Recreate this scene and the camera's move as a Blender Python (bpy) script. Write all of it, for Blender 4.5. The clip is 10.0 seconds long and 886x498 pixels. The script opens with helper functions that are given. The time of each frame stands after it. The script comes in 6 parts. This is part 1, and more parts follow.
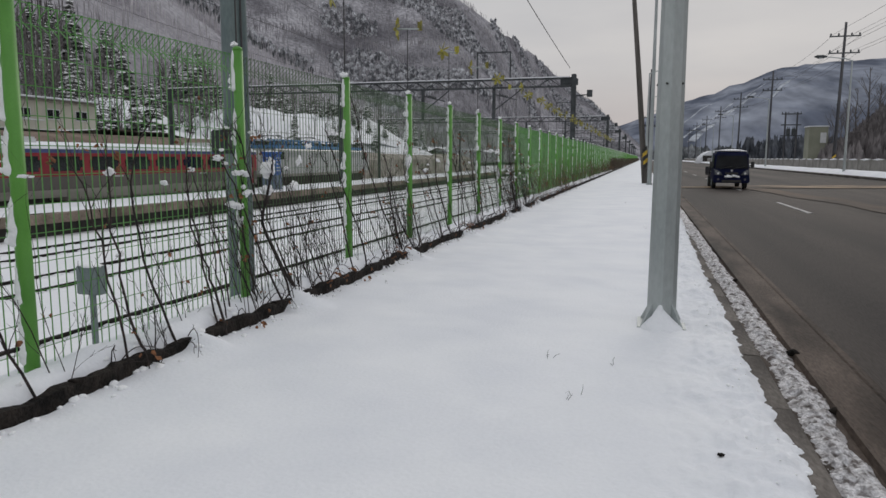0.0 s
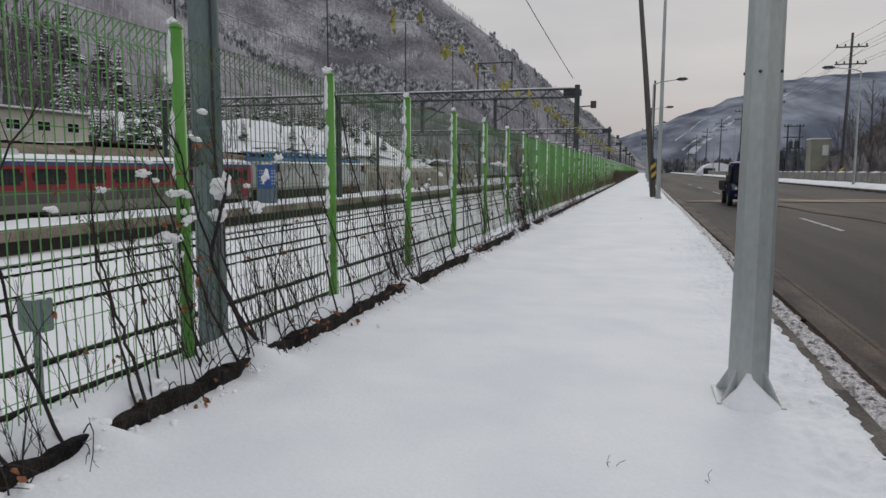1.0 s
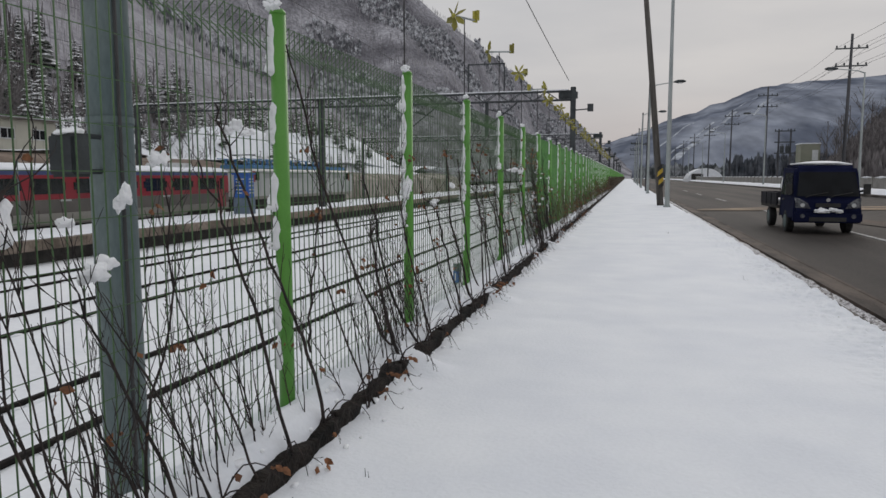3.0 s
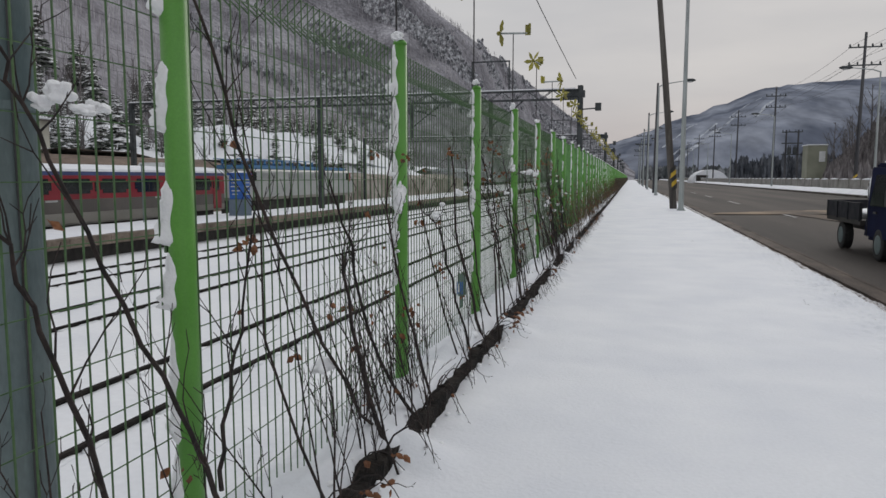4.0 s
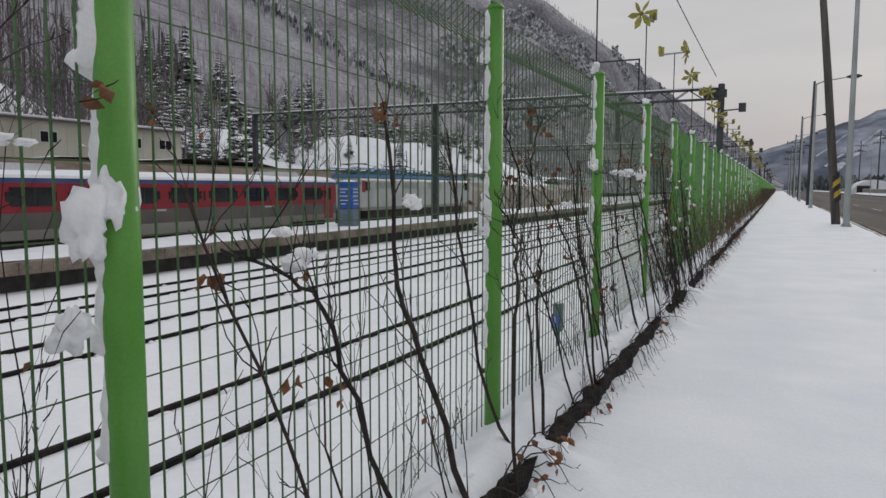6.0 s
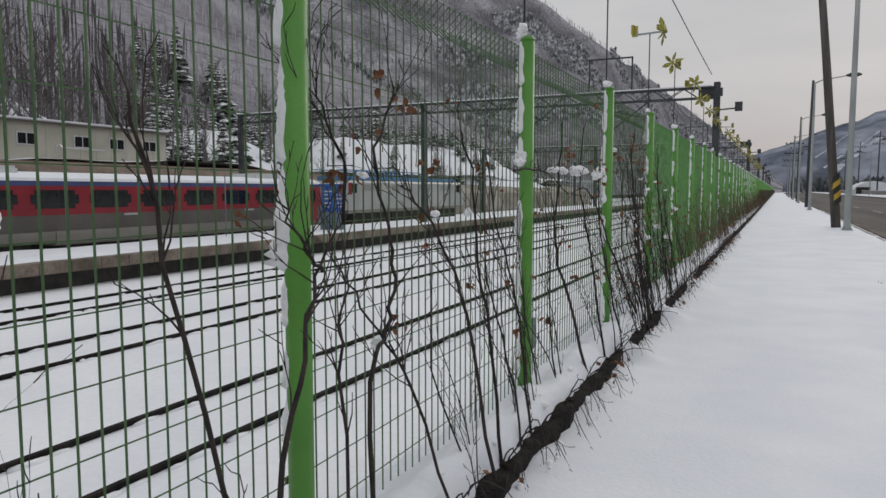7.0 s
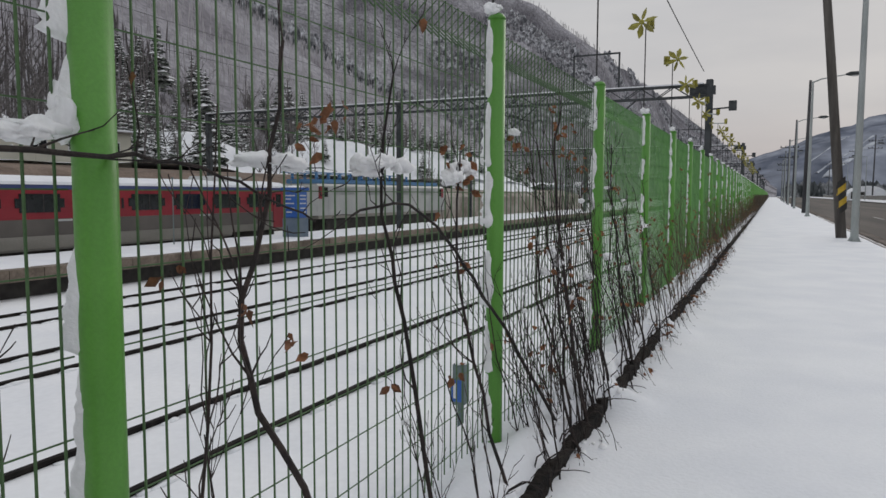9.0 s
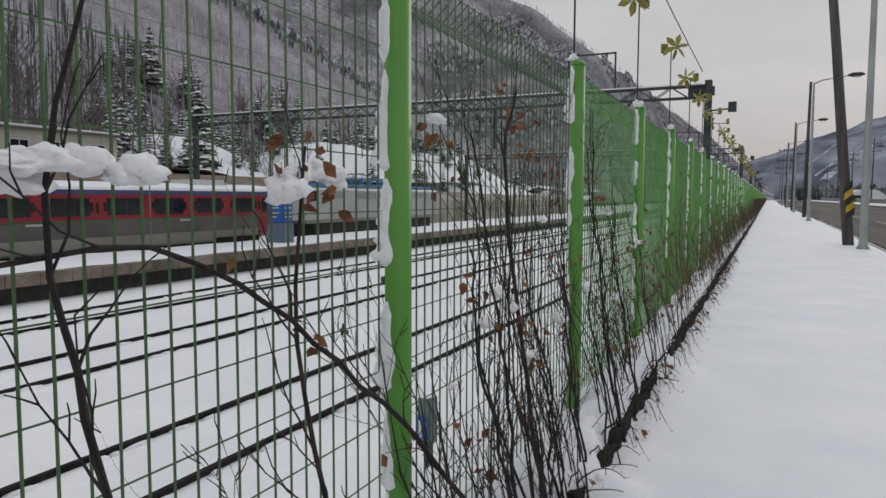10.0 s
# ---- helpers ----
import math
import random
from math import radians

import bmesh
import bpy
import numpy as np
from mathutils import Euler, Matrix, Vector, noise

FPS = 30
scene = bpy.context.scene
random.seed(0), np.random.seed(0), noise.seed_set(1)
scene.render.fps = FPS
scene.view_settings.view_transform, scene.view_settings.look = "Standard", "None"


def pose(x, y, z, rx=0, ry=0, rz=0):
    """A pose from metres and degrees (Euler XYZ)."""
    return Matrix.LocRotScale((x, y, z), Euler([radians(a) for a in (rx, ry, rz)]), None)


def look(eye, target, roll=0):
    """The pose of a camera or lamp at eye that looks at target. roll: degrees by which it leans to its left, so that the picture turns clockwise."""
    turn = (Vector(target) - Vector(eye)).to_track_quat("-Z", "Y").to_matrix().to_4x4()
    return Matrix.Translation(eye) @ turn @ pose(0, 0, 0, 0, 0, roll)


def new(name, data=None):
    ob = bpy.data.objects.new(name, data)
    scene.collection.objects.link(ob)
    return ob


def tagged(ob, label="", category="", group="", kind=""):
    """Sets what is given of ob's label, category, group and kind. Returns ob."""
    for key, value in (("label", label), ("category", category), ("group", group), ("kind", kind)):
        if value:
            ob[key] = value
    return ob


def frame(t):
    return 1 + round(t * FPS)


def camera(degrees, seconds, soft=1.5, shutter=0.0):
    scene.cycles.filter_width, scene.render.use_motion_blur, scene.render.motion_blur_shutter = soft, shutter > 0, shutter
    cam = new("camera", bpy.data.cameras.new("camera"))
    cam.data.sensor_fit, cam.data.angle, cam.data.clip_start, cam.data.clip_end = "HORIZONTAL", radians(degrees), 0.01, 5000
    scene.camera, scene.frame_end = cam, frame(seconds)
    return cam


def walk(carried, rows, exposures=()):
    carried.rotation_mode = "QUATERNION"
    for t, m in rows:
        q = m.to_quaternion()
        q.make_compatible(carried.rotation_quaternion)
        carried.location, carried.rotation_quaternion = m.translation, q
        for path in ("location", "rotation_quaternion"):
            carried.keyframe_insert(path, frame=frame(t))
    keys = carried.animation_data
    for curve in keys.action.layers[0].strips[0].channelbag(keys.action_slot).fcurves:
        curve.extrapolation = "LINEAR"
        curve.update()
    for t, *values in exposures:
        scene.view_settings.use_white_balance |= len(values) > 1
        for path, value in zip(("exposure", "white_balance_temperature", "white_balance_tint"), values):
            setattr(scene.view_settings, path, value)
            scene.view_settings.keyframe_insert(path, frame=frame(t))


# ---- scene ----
cam = camera(64.9, 10.0)
PATH = [
    (0, (2.966, -2.74, 1.098), (2.42, -0.834, 0.838), 0.15),
    (0.5, (2.815, -2.1, 1.106), (2.268, -0.191, 0.871), -0.1),
    (1, (2.538, -1.444, 1.112), (1.993, 0.467, 0.887), 0.15),
    (1.5, (2.303, -0.892, 1.12), (1.763, 1.021, 0.9), 0.0),
    (2, (2.096, -0.265, 1.135), (1.57, 1.653, 0.922), -0.1),
    (2.5, (1.843, 0.312, 1.128), (1.338, 2.236, 0.921), -0.2),
    (4, (1.244, 2.26, 1.165), (0.731, 4.182, 0.961), 0.0),
    (4.5, (1.154, 2.911, 1.177), (0.6, 4.822, 0.982), -0.1),
    (4.7, (1.147, 3.244, 1.163), (0.516, 5.132, 0.976), -0.25),
    (4.8, (1.139, 3.39, 1.144), (0.458, 5.261, 0.956), -0.25),
    (5, (1.139, 3.687, 1.167), (0.366, 5.522, 0.979), -0.0),
    (5.2, (1.12, 3.97, 1.154), (0.302, 5.786, 0.972), 0.0),
    (6.5, (1.199, 5.707, 1.097), (0.336, 7.503, 0.924), 0.1),
    (7, (1.222, 6.4, 1.105), (0.363, 8.198, 0.937), -0.0),
    (7.5, (1.144, 7.157, 1.127), (0.292, 8.959, 0.96), 0.1),
    (8, (1.162, 7.866, 1.145), (0.31, 9.668, 0.977), 0.15),
    (8.5, (1.123, 8.506, 1.136), (0.277, 10.311, 0.981), -0.1),
    (9, (1.091, 9.133, 1.149), (0.245, 10.938, 0.991), 0.15),
    (9.5, (1.017, 9.75, 1.173), (0.173, 11.557, 1.021), 0.15),
    (10, (0.94, 10.279, 1.195), (0.099, 12.087, 1.046), 0.15),
]
walk(cam, [(t, look(eye, target, roll)) for t, eye, target, roll in PATH])

# ---- world: a pale overcast winter sky, low soft sun behind the cloud ----
world = bpy.data.worlds.new("world")
scene.world = world
world.use_nodes = True
wn, wl = world.node_tree.nodes, world.node_tree.links
wn.clear()
w_out = wn.new("ShaderNodeOutputWorld")
w_bg = wn.new("ShaderNodeBackground")
w_sky = wn.new("ShaderNodeTexSky")
w_sky.sky_type = "NISHITA"
w_sky.sun_disc = False
w_sky.sun_elevation = radians(32)
w_sky.sun_rotation = radians(10)
w_sky.dust_density = 4.0
w_scale = wn.new("ShaderNodeVectorMath")
w_scale.operation = "SCALE"
w_scale.inputs["Scale"].default_value = 0.06
w_co = wn.new("ShaderNodeTexCoord")
w_map = wn.new("ShaderNodeMapping")
w_map.inputs["Scale"].default_value = (1.2, 1.2, 5.0)
w_noise = wn.new("ShaderNodeTexNoise")
w_noise.inputs["Scale"].default_value = 2.2
w_noise.inputs["Detail"].default_value = 5.0
w_ramp = wn.new("ShaderNodeValToRGB")
w_ramp.color_ramp.elements[0].position = 0.3
w_ramp.color_ramp.elements[0].color = (0.88, 0.905, 0.95, 1)
w_ramp.color_ramp.elements[1].position = 0.72
w_ramp.color_ramp.elements[1].color = (1.13, 1.13, 1.13, 1)
w_sep = wn.new("ShaderNodeSeparateXYZ")
w_hor = wn.new("ShaderNodeValToRGB")
w_hor.color_ramp.elements[0].position = 0.0
w_hor.color_ramp.elements[0].color = (0.60, 0.535, 0.515, 1)
w_hor.color_ramp.elements[1].position = 1.0
w_hor.color_ramp.elements[1].color = (0.80, 0.81, 0.83, 1)
w_e = w_hor.color_ramp.elements.new(0.12)
w_e.color = (0.565, 0.555, 0.56, 1)
w_e = w_hor.color_ramp.elements.new(0.35)
w_e.color = (0.60, 0.605, 0.61, 1)
w_mul = wn.new("ShaderNodeMix")
w_mul.data_type, w_mul.blend_type = "RGBA", "MULTIPLY"
w_mul.inputs[0].default_value = 1.0
w_mix = wn.new("ShaderNodeMix")
w_mix.data_type = "RGBA"
w_mix.inputs[0].default_value = 0.93
wl.new(w_co.outputs["Generated"], w_map.inputs["Vector"])
wl.new(w_map.outputs[0], w_noise.inputs["Vector"])
wl.new(w_noise.outputs[0], w_ramp.inputs[0])
wl.new(w_co.outputs["Generated"], w_sep.inputs[0])
wl.new(w_sep.outputs["Z"], w_hor.inputs[0])
wl.new(w_ramp.outputs[0], w_mul.inputs[6])
wl.new(w_hor.outputs[0], w_mul.inputs[7])
wl.new(w_sky.outputs[0], w_scale.inputs[0])
wl.new(w_scale.outputs[0], w_mix.inputs[6])
wl.new(w_mul.outputs[2], w_mix.inputs[7])
wl.new(w_mix.outputs[2], w_bg.inputs["Color"])
wl.new(w_bg.outputs[0], w_out.inputs["Surface"])
w_bg.inputs["Strength"].default_value = 0.91

sun = new("sun", bpy.data.lights.new("sun", "SUN"))
sun.data.energy = 0.5
sun.data.angle = radians(25)
sun.data.color = (1.0, 0.95, 0.9)
sun.matrix_world = look((0, 0, 50), (-4, -30, 36))
scene.view_settings.exposure = 0.0


# ---- mesh helpers ----
def box(bm, x0, x1, y0, y1, z0, z1, m=None):
    vs = [bm.verts.new((x, y, z)) for z in (z0, z1) for y in (y0, y1) for x in (x0, x1)]
    if m is not None:
        for v in vs:
            v.co = m @ v.co
    for f in ((0, 2, 3, 1), (4, 5, 7, 6), (0, 1, 5, 4), (2, 6, 7, 3), (1, 3, 7, 5), (0, 4, 6, 2)):
        bm.faces.new([vs[i] for i in f])
    return vs


def tube(bm, pts, radii, n=6, cap=True):
    pts = [Vector(p) for p in pts]
    rings, side = [], None
    for i, p in enumerate(pts):
        d = (pts[min(i + 1, len(pts) - 1)] - pts[max(i - 1, 0)]).normalized()
        if side is None:
            side = d.orthogonal().normalized()
        side = (side - d * side.dot(d)).normalized()
        up = d.cross(side)
        r = radii[i] if hasattr(radii, "__len__") else radii
        rings.append([bm.verts.new(p + (side * math.cos(a) + up * math.sin(a)) * r)
                      for a in (2 * math.pi * k / n for k in range(n))])
    for a, b in zip(rings, rings[1:]):
        for k in range(n):
            bm.faces.new((a[k], a[(k + 1) % n], b[(k + 1) % n], b[k]))
    if cap and n > 2:
        bm.faces.new(rings[0][::-1])
        bm.faces.new(rings[-1])
    return rings


def blob(bm, c, size, seed=0.0, sub=2, rough=0.35, freq=1.6):
    """A lumpy rounded clump."""
    res = bmesh.ops.create_icosphere(bm, subdivisions=sub, radius=1.0)
    c, size = Vector(c), Vector(size)
    for v in res["verts"]:
        p = v.co.copy()
        k = 1 + rough * noise.noise(p * freq + Vector((seed * 7.3, seed * 3.1, seed)))
        v.co = c + Vector((p.x * size.x, p.y * size.y, p.z * size.z)) * k


def extrude_profile(bm, prof, y0, y1, closed=True):
    """A long bar along y with the x, z profile."""
    a = [bm.verts.new((x, y0, z)) for x, z in prof]
    b = [bm.verts.new((x, y1, z)) for x, z in prof]
    n = len(prof)
    for i in range(n if closed else n - 1):
        j = (i + 1) % n
        bm.faces.new((a[i], a[j], b[j], b[i]))
    if closed:
        bm.faces.new(a[::-1])
        bm.faces.new(b)


def mesh_of(name, bm, material, smooth=False):
    bmesh.ops.recalc_face_normals(bm, faces=bm.faces[:])
    me = bpy.data.meshes.new(name)
    bm.to_mesh(me)
    bm.free()
    for m in (material if isinstance(material, (list, tuple)) else [material]):
        me.materials.append(m)
    if smooth:
        me.shade_smooth()
    return me


def part(name, bm, material, parent=None, label="", smooth=False):
    me = bm if isinstance(bm, bpy.types.Mesh) else mesh_of(name, bm, material, smooth)
    ob = new(name, me)
    if parent is not None:
        ob.parent = parent
    if label:
        tagged(ob, label)
    return ob


def grid_mesh(name, xs, ys, fn, material, smooth=True):
    """A height field over the plan."""
    verts = [(x, y, fn(x, y)) for y in ys for x in xs]
    w = len(xs)
    faces = [(j * w + i, j * w + i + 1, (j + 1) * w + i + 1, (j + 1) * w + i)
             for j in range(len(ys) - 1) for i in range(w - 1)]
    me = bpy.data.meshes.new(name)
    me.from_pydata(verts, [], faces)
    me.materials.append(material)
    if smooth:
        me.shade_smooth()
    return new(name, me)


def steps(a, b, d):
    n = max(1, round((b - a) / d))
    return [a + (b - a) * i / n for i in range(n + 1)]


def nz(x, y, z=0.0):
    return noise.noise(Vector((x, y, z)))


# ---- materials ----
def mat(name, col, col2=None, rough=0.6, metal=0.0, scale=8.0, detail=6.0, lo=0.35, hi=0.65, bump=0.0, bump_scale=60.0,
        stretch=(1, 1, 1), per_object=0.0, spec=0.5, fine=0.12):
    """Two-scale mottled surface: broad patches between two colours, fine grain over them, and a relief."""
    m = bpy.data.materials.new(name)
    m.use_nodes = True
    nt = m.node_tree
    n, l = nt.nodes, nt.links
    b = n["Principled BSDF"]
    b.inputs["Roughness"].default_value = rough
    b.inputs["Metallic"].default_value = metal
    b.inputs["Specular IOR Level"].default_value = spec
    co = n.new("ShaderNodeTexCoord")
    mp = n.new("ShaderNodeMapping")
    mp.inputs["Scale"].default_value = stretch
    l.new(co.outputs["Object"], mp.inputs["Vector"])
    t1 = n.new("ShaderNodeTexNoise")
    t1.inputs["Scale"].default_value = scale
    t1.inputs["Detail"].default_value = detail
    l.new(mp.outputs[0], t1.inputs["Vector"])
    rp = n.new("ShaderNodeValToRGB")
    e = rp.color_ramp.elements
    e[0].position, e[1].position = lo, hi
    e[0].color = (*col, 1)
    e[1].color = (*(col2 or tuple(c * 1.15 for c in col)), 1)
    l.new(t1.outputs[0], rp.inputs[0])
    t2 = n.new("ShaderNodeTexNoise")
    t2.inputs["Scale"].default_value = bump_scale
    t2.inputs["Detail"].default_value = 4.0
    l.new(mp.outputs[0], t2.inputs["Vector"])
    mr = n.new("ShaderNodeMapRange")
    mr.inputs["From Min"].default_value, mr.inputs["From Max"].default_value = 0.3, 0.7
    mr.inputs["To Min"].default_value, mr.inputs["To Max"].default_value = 1 - fine, 1 + fine
    l.new(t2.outputs[0], mr.inputs["Value"])
    mul = n.new("ShaderNodeVectorMath")
    mul.operation = "SCALE"
    l.new(rp.outputs[0], mul.inputs[0])
    l.new(mr.outputs[0], mul.inputs["Scale"])
    last = mul.outputs[0]
    if per_object:
        oi = n.new("ShaderNodeObjectInfo")
        m2 = n.new("ShaderNodeMapRange")
        m2.inputs["To Min"].default_value, m2.inputs["To Max"].default_value = 1 - per_object, 1 + per_object
        l.new(oi.outputs["Random"], m2.inputs["Value"])
        mu = n.new("ShaderNodeVectorMath")
        mu.operation = "SCALE"
        l.new(last, mu.inputs[0])
        l.new(m2.outputs[0], mu.inputs["Scale"])
        last = mu.outputs[0]
    l.new(last, b.inputs["Base Color"])
    if bump:
        bp = n.new("ShaderNodeBump")
        bp.inputs["Strength"].default_value = bump
        bp.inputs["Distance"].default_value = 0.02
        l.new(t2.outputs[0], bp.inputs["Height"])
        l.new(bp.outputs[0], b.inputs["Normal"])
    return m


SNOW = mat("snow", (0.775, 0.79, 0.83), (0.85, 0.86, 0.885), rough=0.75, scale=1.3, bump=0.25, bump_scale=45, fine=0.02, spec=0.2)
SNOW_CLUMP = mat("snow_clump", (0.90, 0.905, 0.92), (0.95, 0.95, 0.96), rough=0.7, scale=14, bump=0.25, bump_scale=90, fine=0.02, spec=0.2)
YARD = mat("yard_snow", (0.80, 0.81, 0.84), (0.87, 0.875, 0.89), rough=0.8, scale=0.5, bump=0.2, bump_scale=9, fine=0.03, spec=0.2)
SLUSH = mat("slush", (0.10, 0.082, 0.075), (0.68, 0.665, 0.68), rough=0.55, scale=20, lo=0.36, hi=0.58, bump=1.0, bump_scale=70, fine=0.4)
ASPHALT = mat("asphalt", (0.032, 0.0275, 0.0255), (0.082, 0.068, 0.059), rough=0.8, scale=0.45, bump=0.5, bump_scale=120, fine=0.3, spec=0.18, stretch=(1, 0.06, 1))
GUTTER = mat("gutter_concrete", (0.03, 0.023, 0.019), (0.115, 0.088, 0.072), rough=0.75, scale=2.2, bump=0.5, bump_scale=50, fine=0.3, stretch=(1.4, 0.3, 1), spec=0.12)
KERB = mat("kerb_concrete", (0.075, 0.066, 0.06), (0.15, 0.134, 0.12), rough=0.85, scale=3, bump=0.5, bump_scale=60, fine=0.25, per_object=0.12, stretch=(1, 0.3, 1), spec=0.15)
DARK_KERB = mat("dark_kerb", (0.008, 0.007, 0.0065), (0.032, 0.026, 0.022), rough=0.9, scale=13, bump=1.0, bump_scale=60, fine=0.35, spec=0.2)
GREEN = mat("green_paint", (0.085, 0.27, 0.035), (0.12, 0.34, 0.05), rough=0.42, scale=3.5, bump=0.05, bump_scale=150, fine=0.06)
# near wires: paint darkened to the look of wire against bright snow
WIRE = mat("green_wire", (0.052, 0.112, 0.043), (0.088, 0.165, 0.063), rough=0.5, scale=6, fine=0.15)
# same paint brightened: the green haze of mesh seen obliquely, in the colour
HAZY_WIRE = mat("green_mesh", (0.095, 0.255, 0.07), (0.145, 0.345, 0.10), rough=0.5, scale=6, fine=0.1)
GALV = mat("galvanised_steel", (0.33, 0.36, 0.36), (0.43, 0.46, 0.455), rough=0.5, metal=0.25, scale=2.5, stretch=(1, 1, 0.4), bump=0.08, bump_scale=40, fine=0.07)
DARK_STEEL = mat("dark_steel", (0.032, 0.037, 0.04), (0.065, 0.073, 0.077), rough=0.65, metal=0.2, scale=3, bump=0.1, bump_scale=50, fine=0.12)
MAST = mat("mast_paint", (0.10, 0.14, 0.145), (0.165, 0.205, 0.20), rough=0.6, metal=0.15, scale=2.2, stretch=(1, 1, 0.35), bump=0.15, bump_scale=35, fine=0.12)
RAIL = mat("rusty_rail", (0.010, 0.009, 0.009), (0.03, 0.025, 0.022), rough=0.85, scale=4, fine=0.2, spec=0.15)
TWIG = mat("twig_bark", (0.012, 0.009, 0.009), (0.042, 0.028, 0.024), rough=0.85, scale=18, bump=0.3, bump_scale=90, fine=0.2, per_object=0.35)
BROWN_TWIG = mat("brown_twigs", (0.045, 0.034, 0.025), (0.125, 0.095, 0.062), rough=0.9, scale=14, bump=0.2, bump_scale=60, fine=0.25, per_object=0.3)
LEAF = mat("dry_leaf", (0.12, 0.05, 0.024), (0.28, 0.12, 0.052), rough=0.8, scale=22, fine=0.2, bump=0.3, per_object=0.3)
BARK = mat("tree_bark", (0.075, 0.064, 0.062), (0.19, 0.178, 0.176), rough=0.9, scale=5, fine=0.2, per_object=0.3)
NEEDLE = mat("pine_needles", (0.05, 0.065, 0.052), (0.14, 0.155, 0.13), rough=0.85, scale=3, fine=0.3, per_object=0.25)
POLE_GREY = mat("weathered_pole", (0.055, 0.056, 0.062), (0.095, 0.095, 0.10), rough=0.85, scale=4, stretch=(1, 1, 0.1), bump=0.3, bump_scale=50, fine=0.15, spec=0.2)
WOOD = mat("weathered_wood", (0.072, 0.064, 0.058), (0.13, 0.118, 0.107), rough=0.85, scale=6, stretch=(1, 1, 0.08), bump=0.4, bump_scale=60, fine=0.18)
BLACK = mat("black_paint", (0.02, 0.02, 0.02), (0.035, 0.033, 0.03), rough=0.6, scale=9)
YELLOW = mat("yellow_paint", (0.50, 0.33, 0.03), (0.62, 0.42, 0.05), rough=0.6, scale=9)
PETAL = mat("yellow_plastic", (0.21, 0.195, 0.03), (0.36, 0.32, 0.055), rough=0.45, scale=12, per_object=0.35)
CONCRETE = mat("concrete", (0.23, 0.22, 0.20), (0.34, 0.325, 0.30), rough=0.85, scale=1.2, bump=0.3, bump_scale=25, fine=0.1)
PLATFORM = mat("platform_stone", (0.105, 0.082, 0.063), (0.26, 0.21, 0.17), rough=0.9, scale=0.9, bump=0.4, bump_scale=12, fine=0.2)
DIRT = mat("brown_bank", (0.12, 0.085, 0.065), (0.22, 0.165, 0.13), rough=0.95, scale=0.5, bump=0.5, bump_scale=6, fine=0.25)
BEIGE = mat("beige_bank", (0.22, 0.19, 0.16), (0.42, 0.385, 0.35), rough=0.95, scale=0.4, bump=0.4, bump_scale=5, fine=0.2, spec=0.1)
TRAIN_RED = mat("train_red", (0.20, 0.010, 0.019), (0.27, 0.016, 0.026), rough=0.35, scale=0.8, fine=0.08)
TRAIN_GREY = mat("train_grey", (0.085, 0.075, 0.067), (0.125, 0.11, 0.097), rough=0.45, scale=0.8, fine=0.08)
TRAIN_BLUE = mat("train_blue", (0.022, 0.035, 0.12), (0.04, 0.06, 0.18), rough=0.4, scale=1, fine=0.06)
LOCO_GREY = mat("loco_grey", (0.36, 0.37, 0.36), (0.45, 0.455, 0.44), rough=0.45, scale=0.8, fine=0.06)
LOCO_BLUE = mat("loco_blue", (0.06, 0.17, 0.33), (0.09, 0.22, 0.40), rough=0.45, scale=0.8, fine=0.08)
WINDOW = mat("dark_glass", (0.012, 0.013, 0.015), (0.022, 0.023, 0.026), rough=0.08, scale=2, spec=0.6)
# vehicle undersides; also painted shade on the platform foot and shed front
UNDER_AND_SHADE = mat("under_frame", (0.025, 0.022, 0.02), (0.05, 0.045, 0.04), rough=0.8, scale=3)
CREAM = mat("cream_panel", (0.42, 0.41, 0.345), (0.50, 0.485, 0.41), rough=0.6, scale=0.6, fine=0.04)
TRAIN_SKIRT = mat("train_skirt", (0.20, 0.19, 0.165), (0.27, 0.255, 0.225), rough=0.55, scale=1.2, fine=0.1, stretch=(1, 0.3, 1))
LOCO_GRILLE = mat("loco_grille", (0.27, 0.28, 0.275), (0.34, 0.35, 0.34), rough=0.5, scale=2, fine=0.1)
BOOTH_GREY = mat("booth_grey", (0.10, 0.14, 0.19), (0.14, 0.18, 0.23), rough=0.5, scale=2)
BOOTH = mat("booth_blue", (0.02, 0.09, 0.34), (0.04, 0.13, 0.42), rough=0.4, scale=2)
NAVY = mat("navy_paint", (0.006, 0.008, 0.030), (0.011, 0.014, 0.045), rough=0.7, scale=2, spec=0.06, fine=0.08)
BED_PAINT = mat("bed_paint", (0.012, 0.013, 0.018), (0.03, 0.03, 0.035), rough=0.7, scale=5, spec=0.15, fine=0.2)
TYRE = mat("tyre_rubber", (0.018, 0.018, 0.018), (0.03, 0.03, 0.03), rough=0.85, scale=20)
CHROME = mat("bright_metal", (0.45, 0.46, 0.47), (0.55, 0.56, 0.57), rough=0.3, metal=0.9, scale=5)
HEADLAMP = mat("headlamp_glass", (0.05, 0.053, 0.065), (0.16, 0.165, 0.18), rough=0.1, scale=14, spec=0.7)
CAB_GLASS = mat("cab_glass", (0.008, 0.009, 0.012), (0.018, 0.02, 0.025), rough=0.25, scale=2, spec=0.3)
LAMP_GLASS = mat("lamp_glass", (0.55, 0.56, 0.56), (0.65, 0.66, 0.66), rough=0.15, scale=5)
WHITE_PAINT = mat("road_white", (0.20, 0.19, 0.185), (0.42, 0.41, 0.40), rough=0.7, scale=4, fine=0.3, bump=0.2, lo=0.4, hi=0.6)
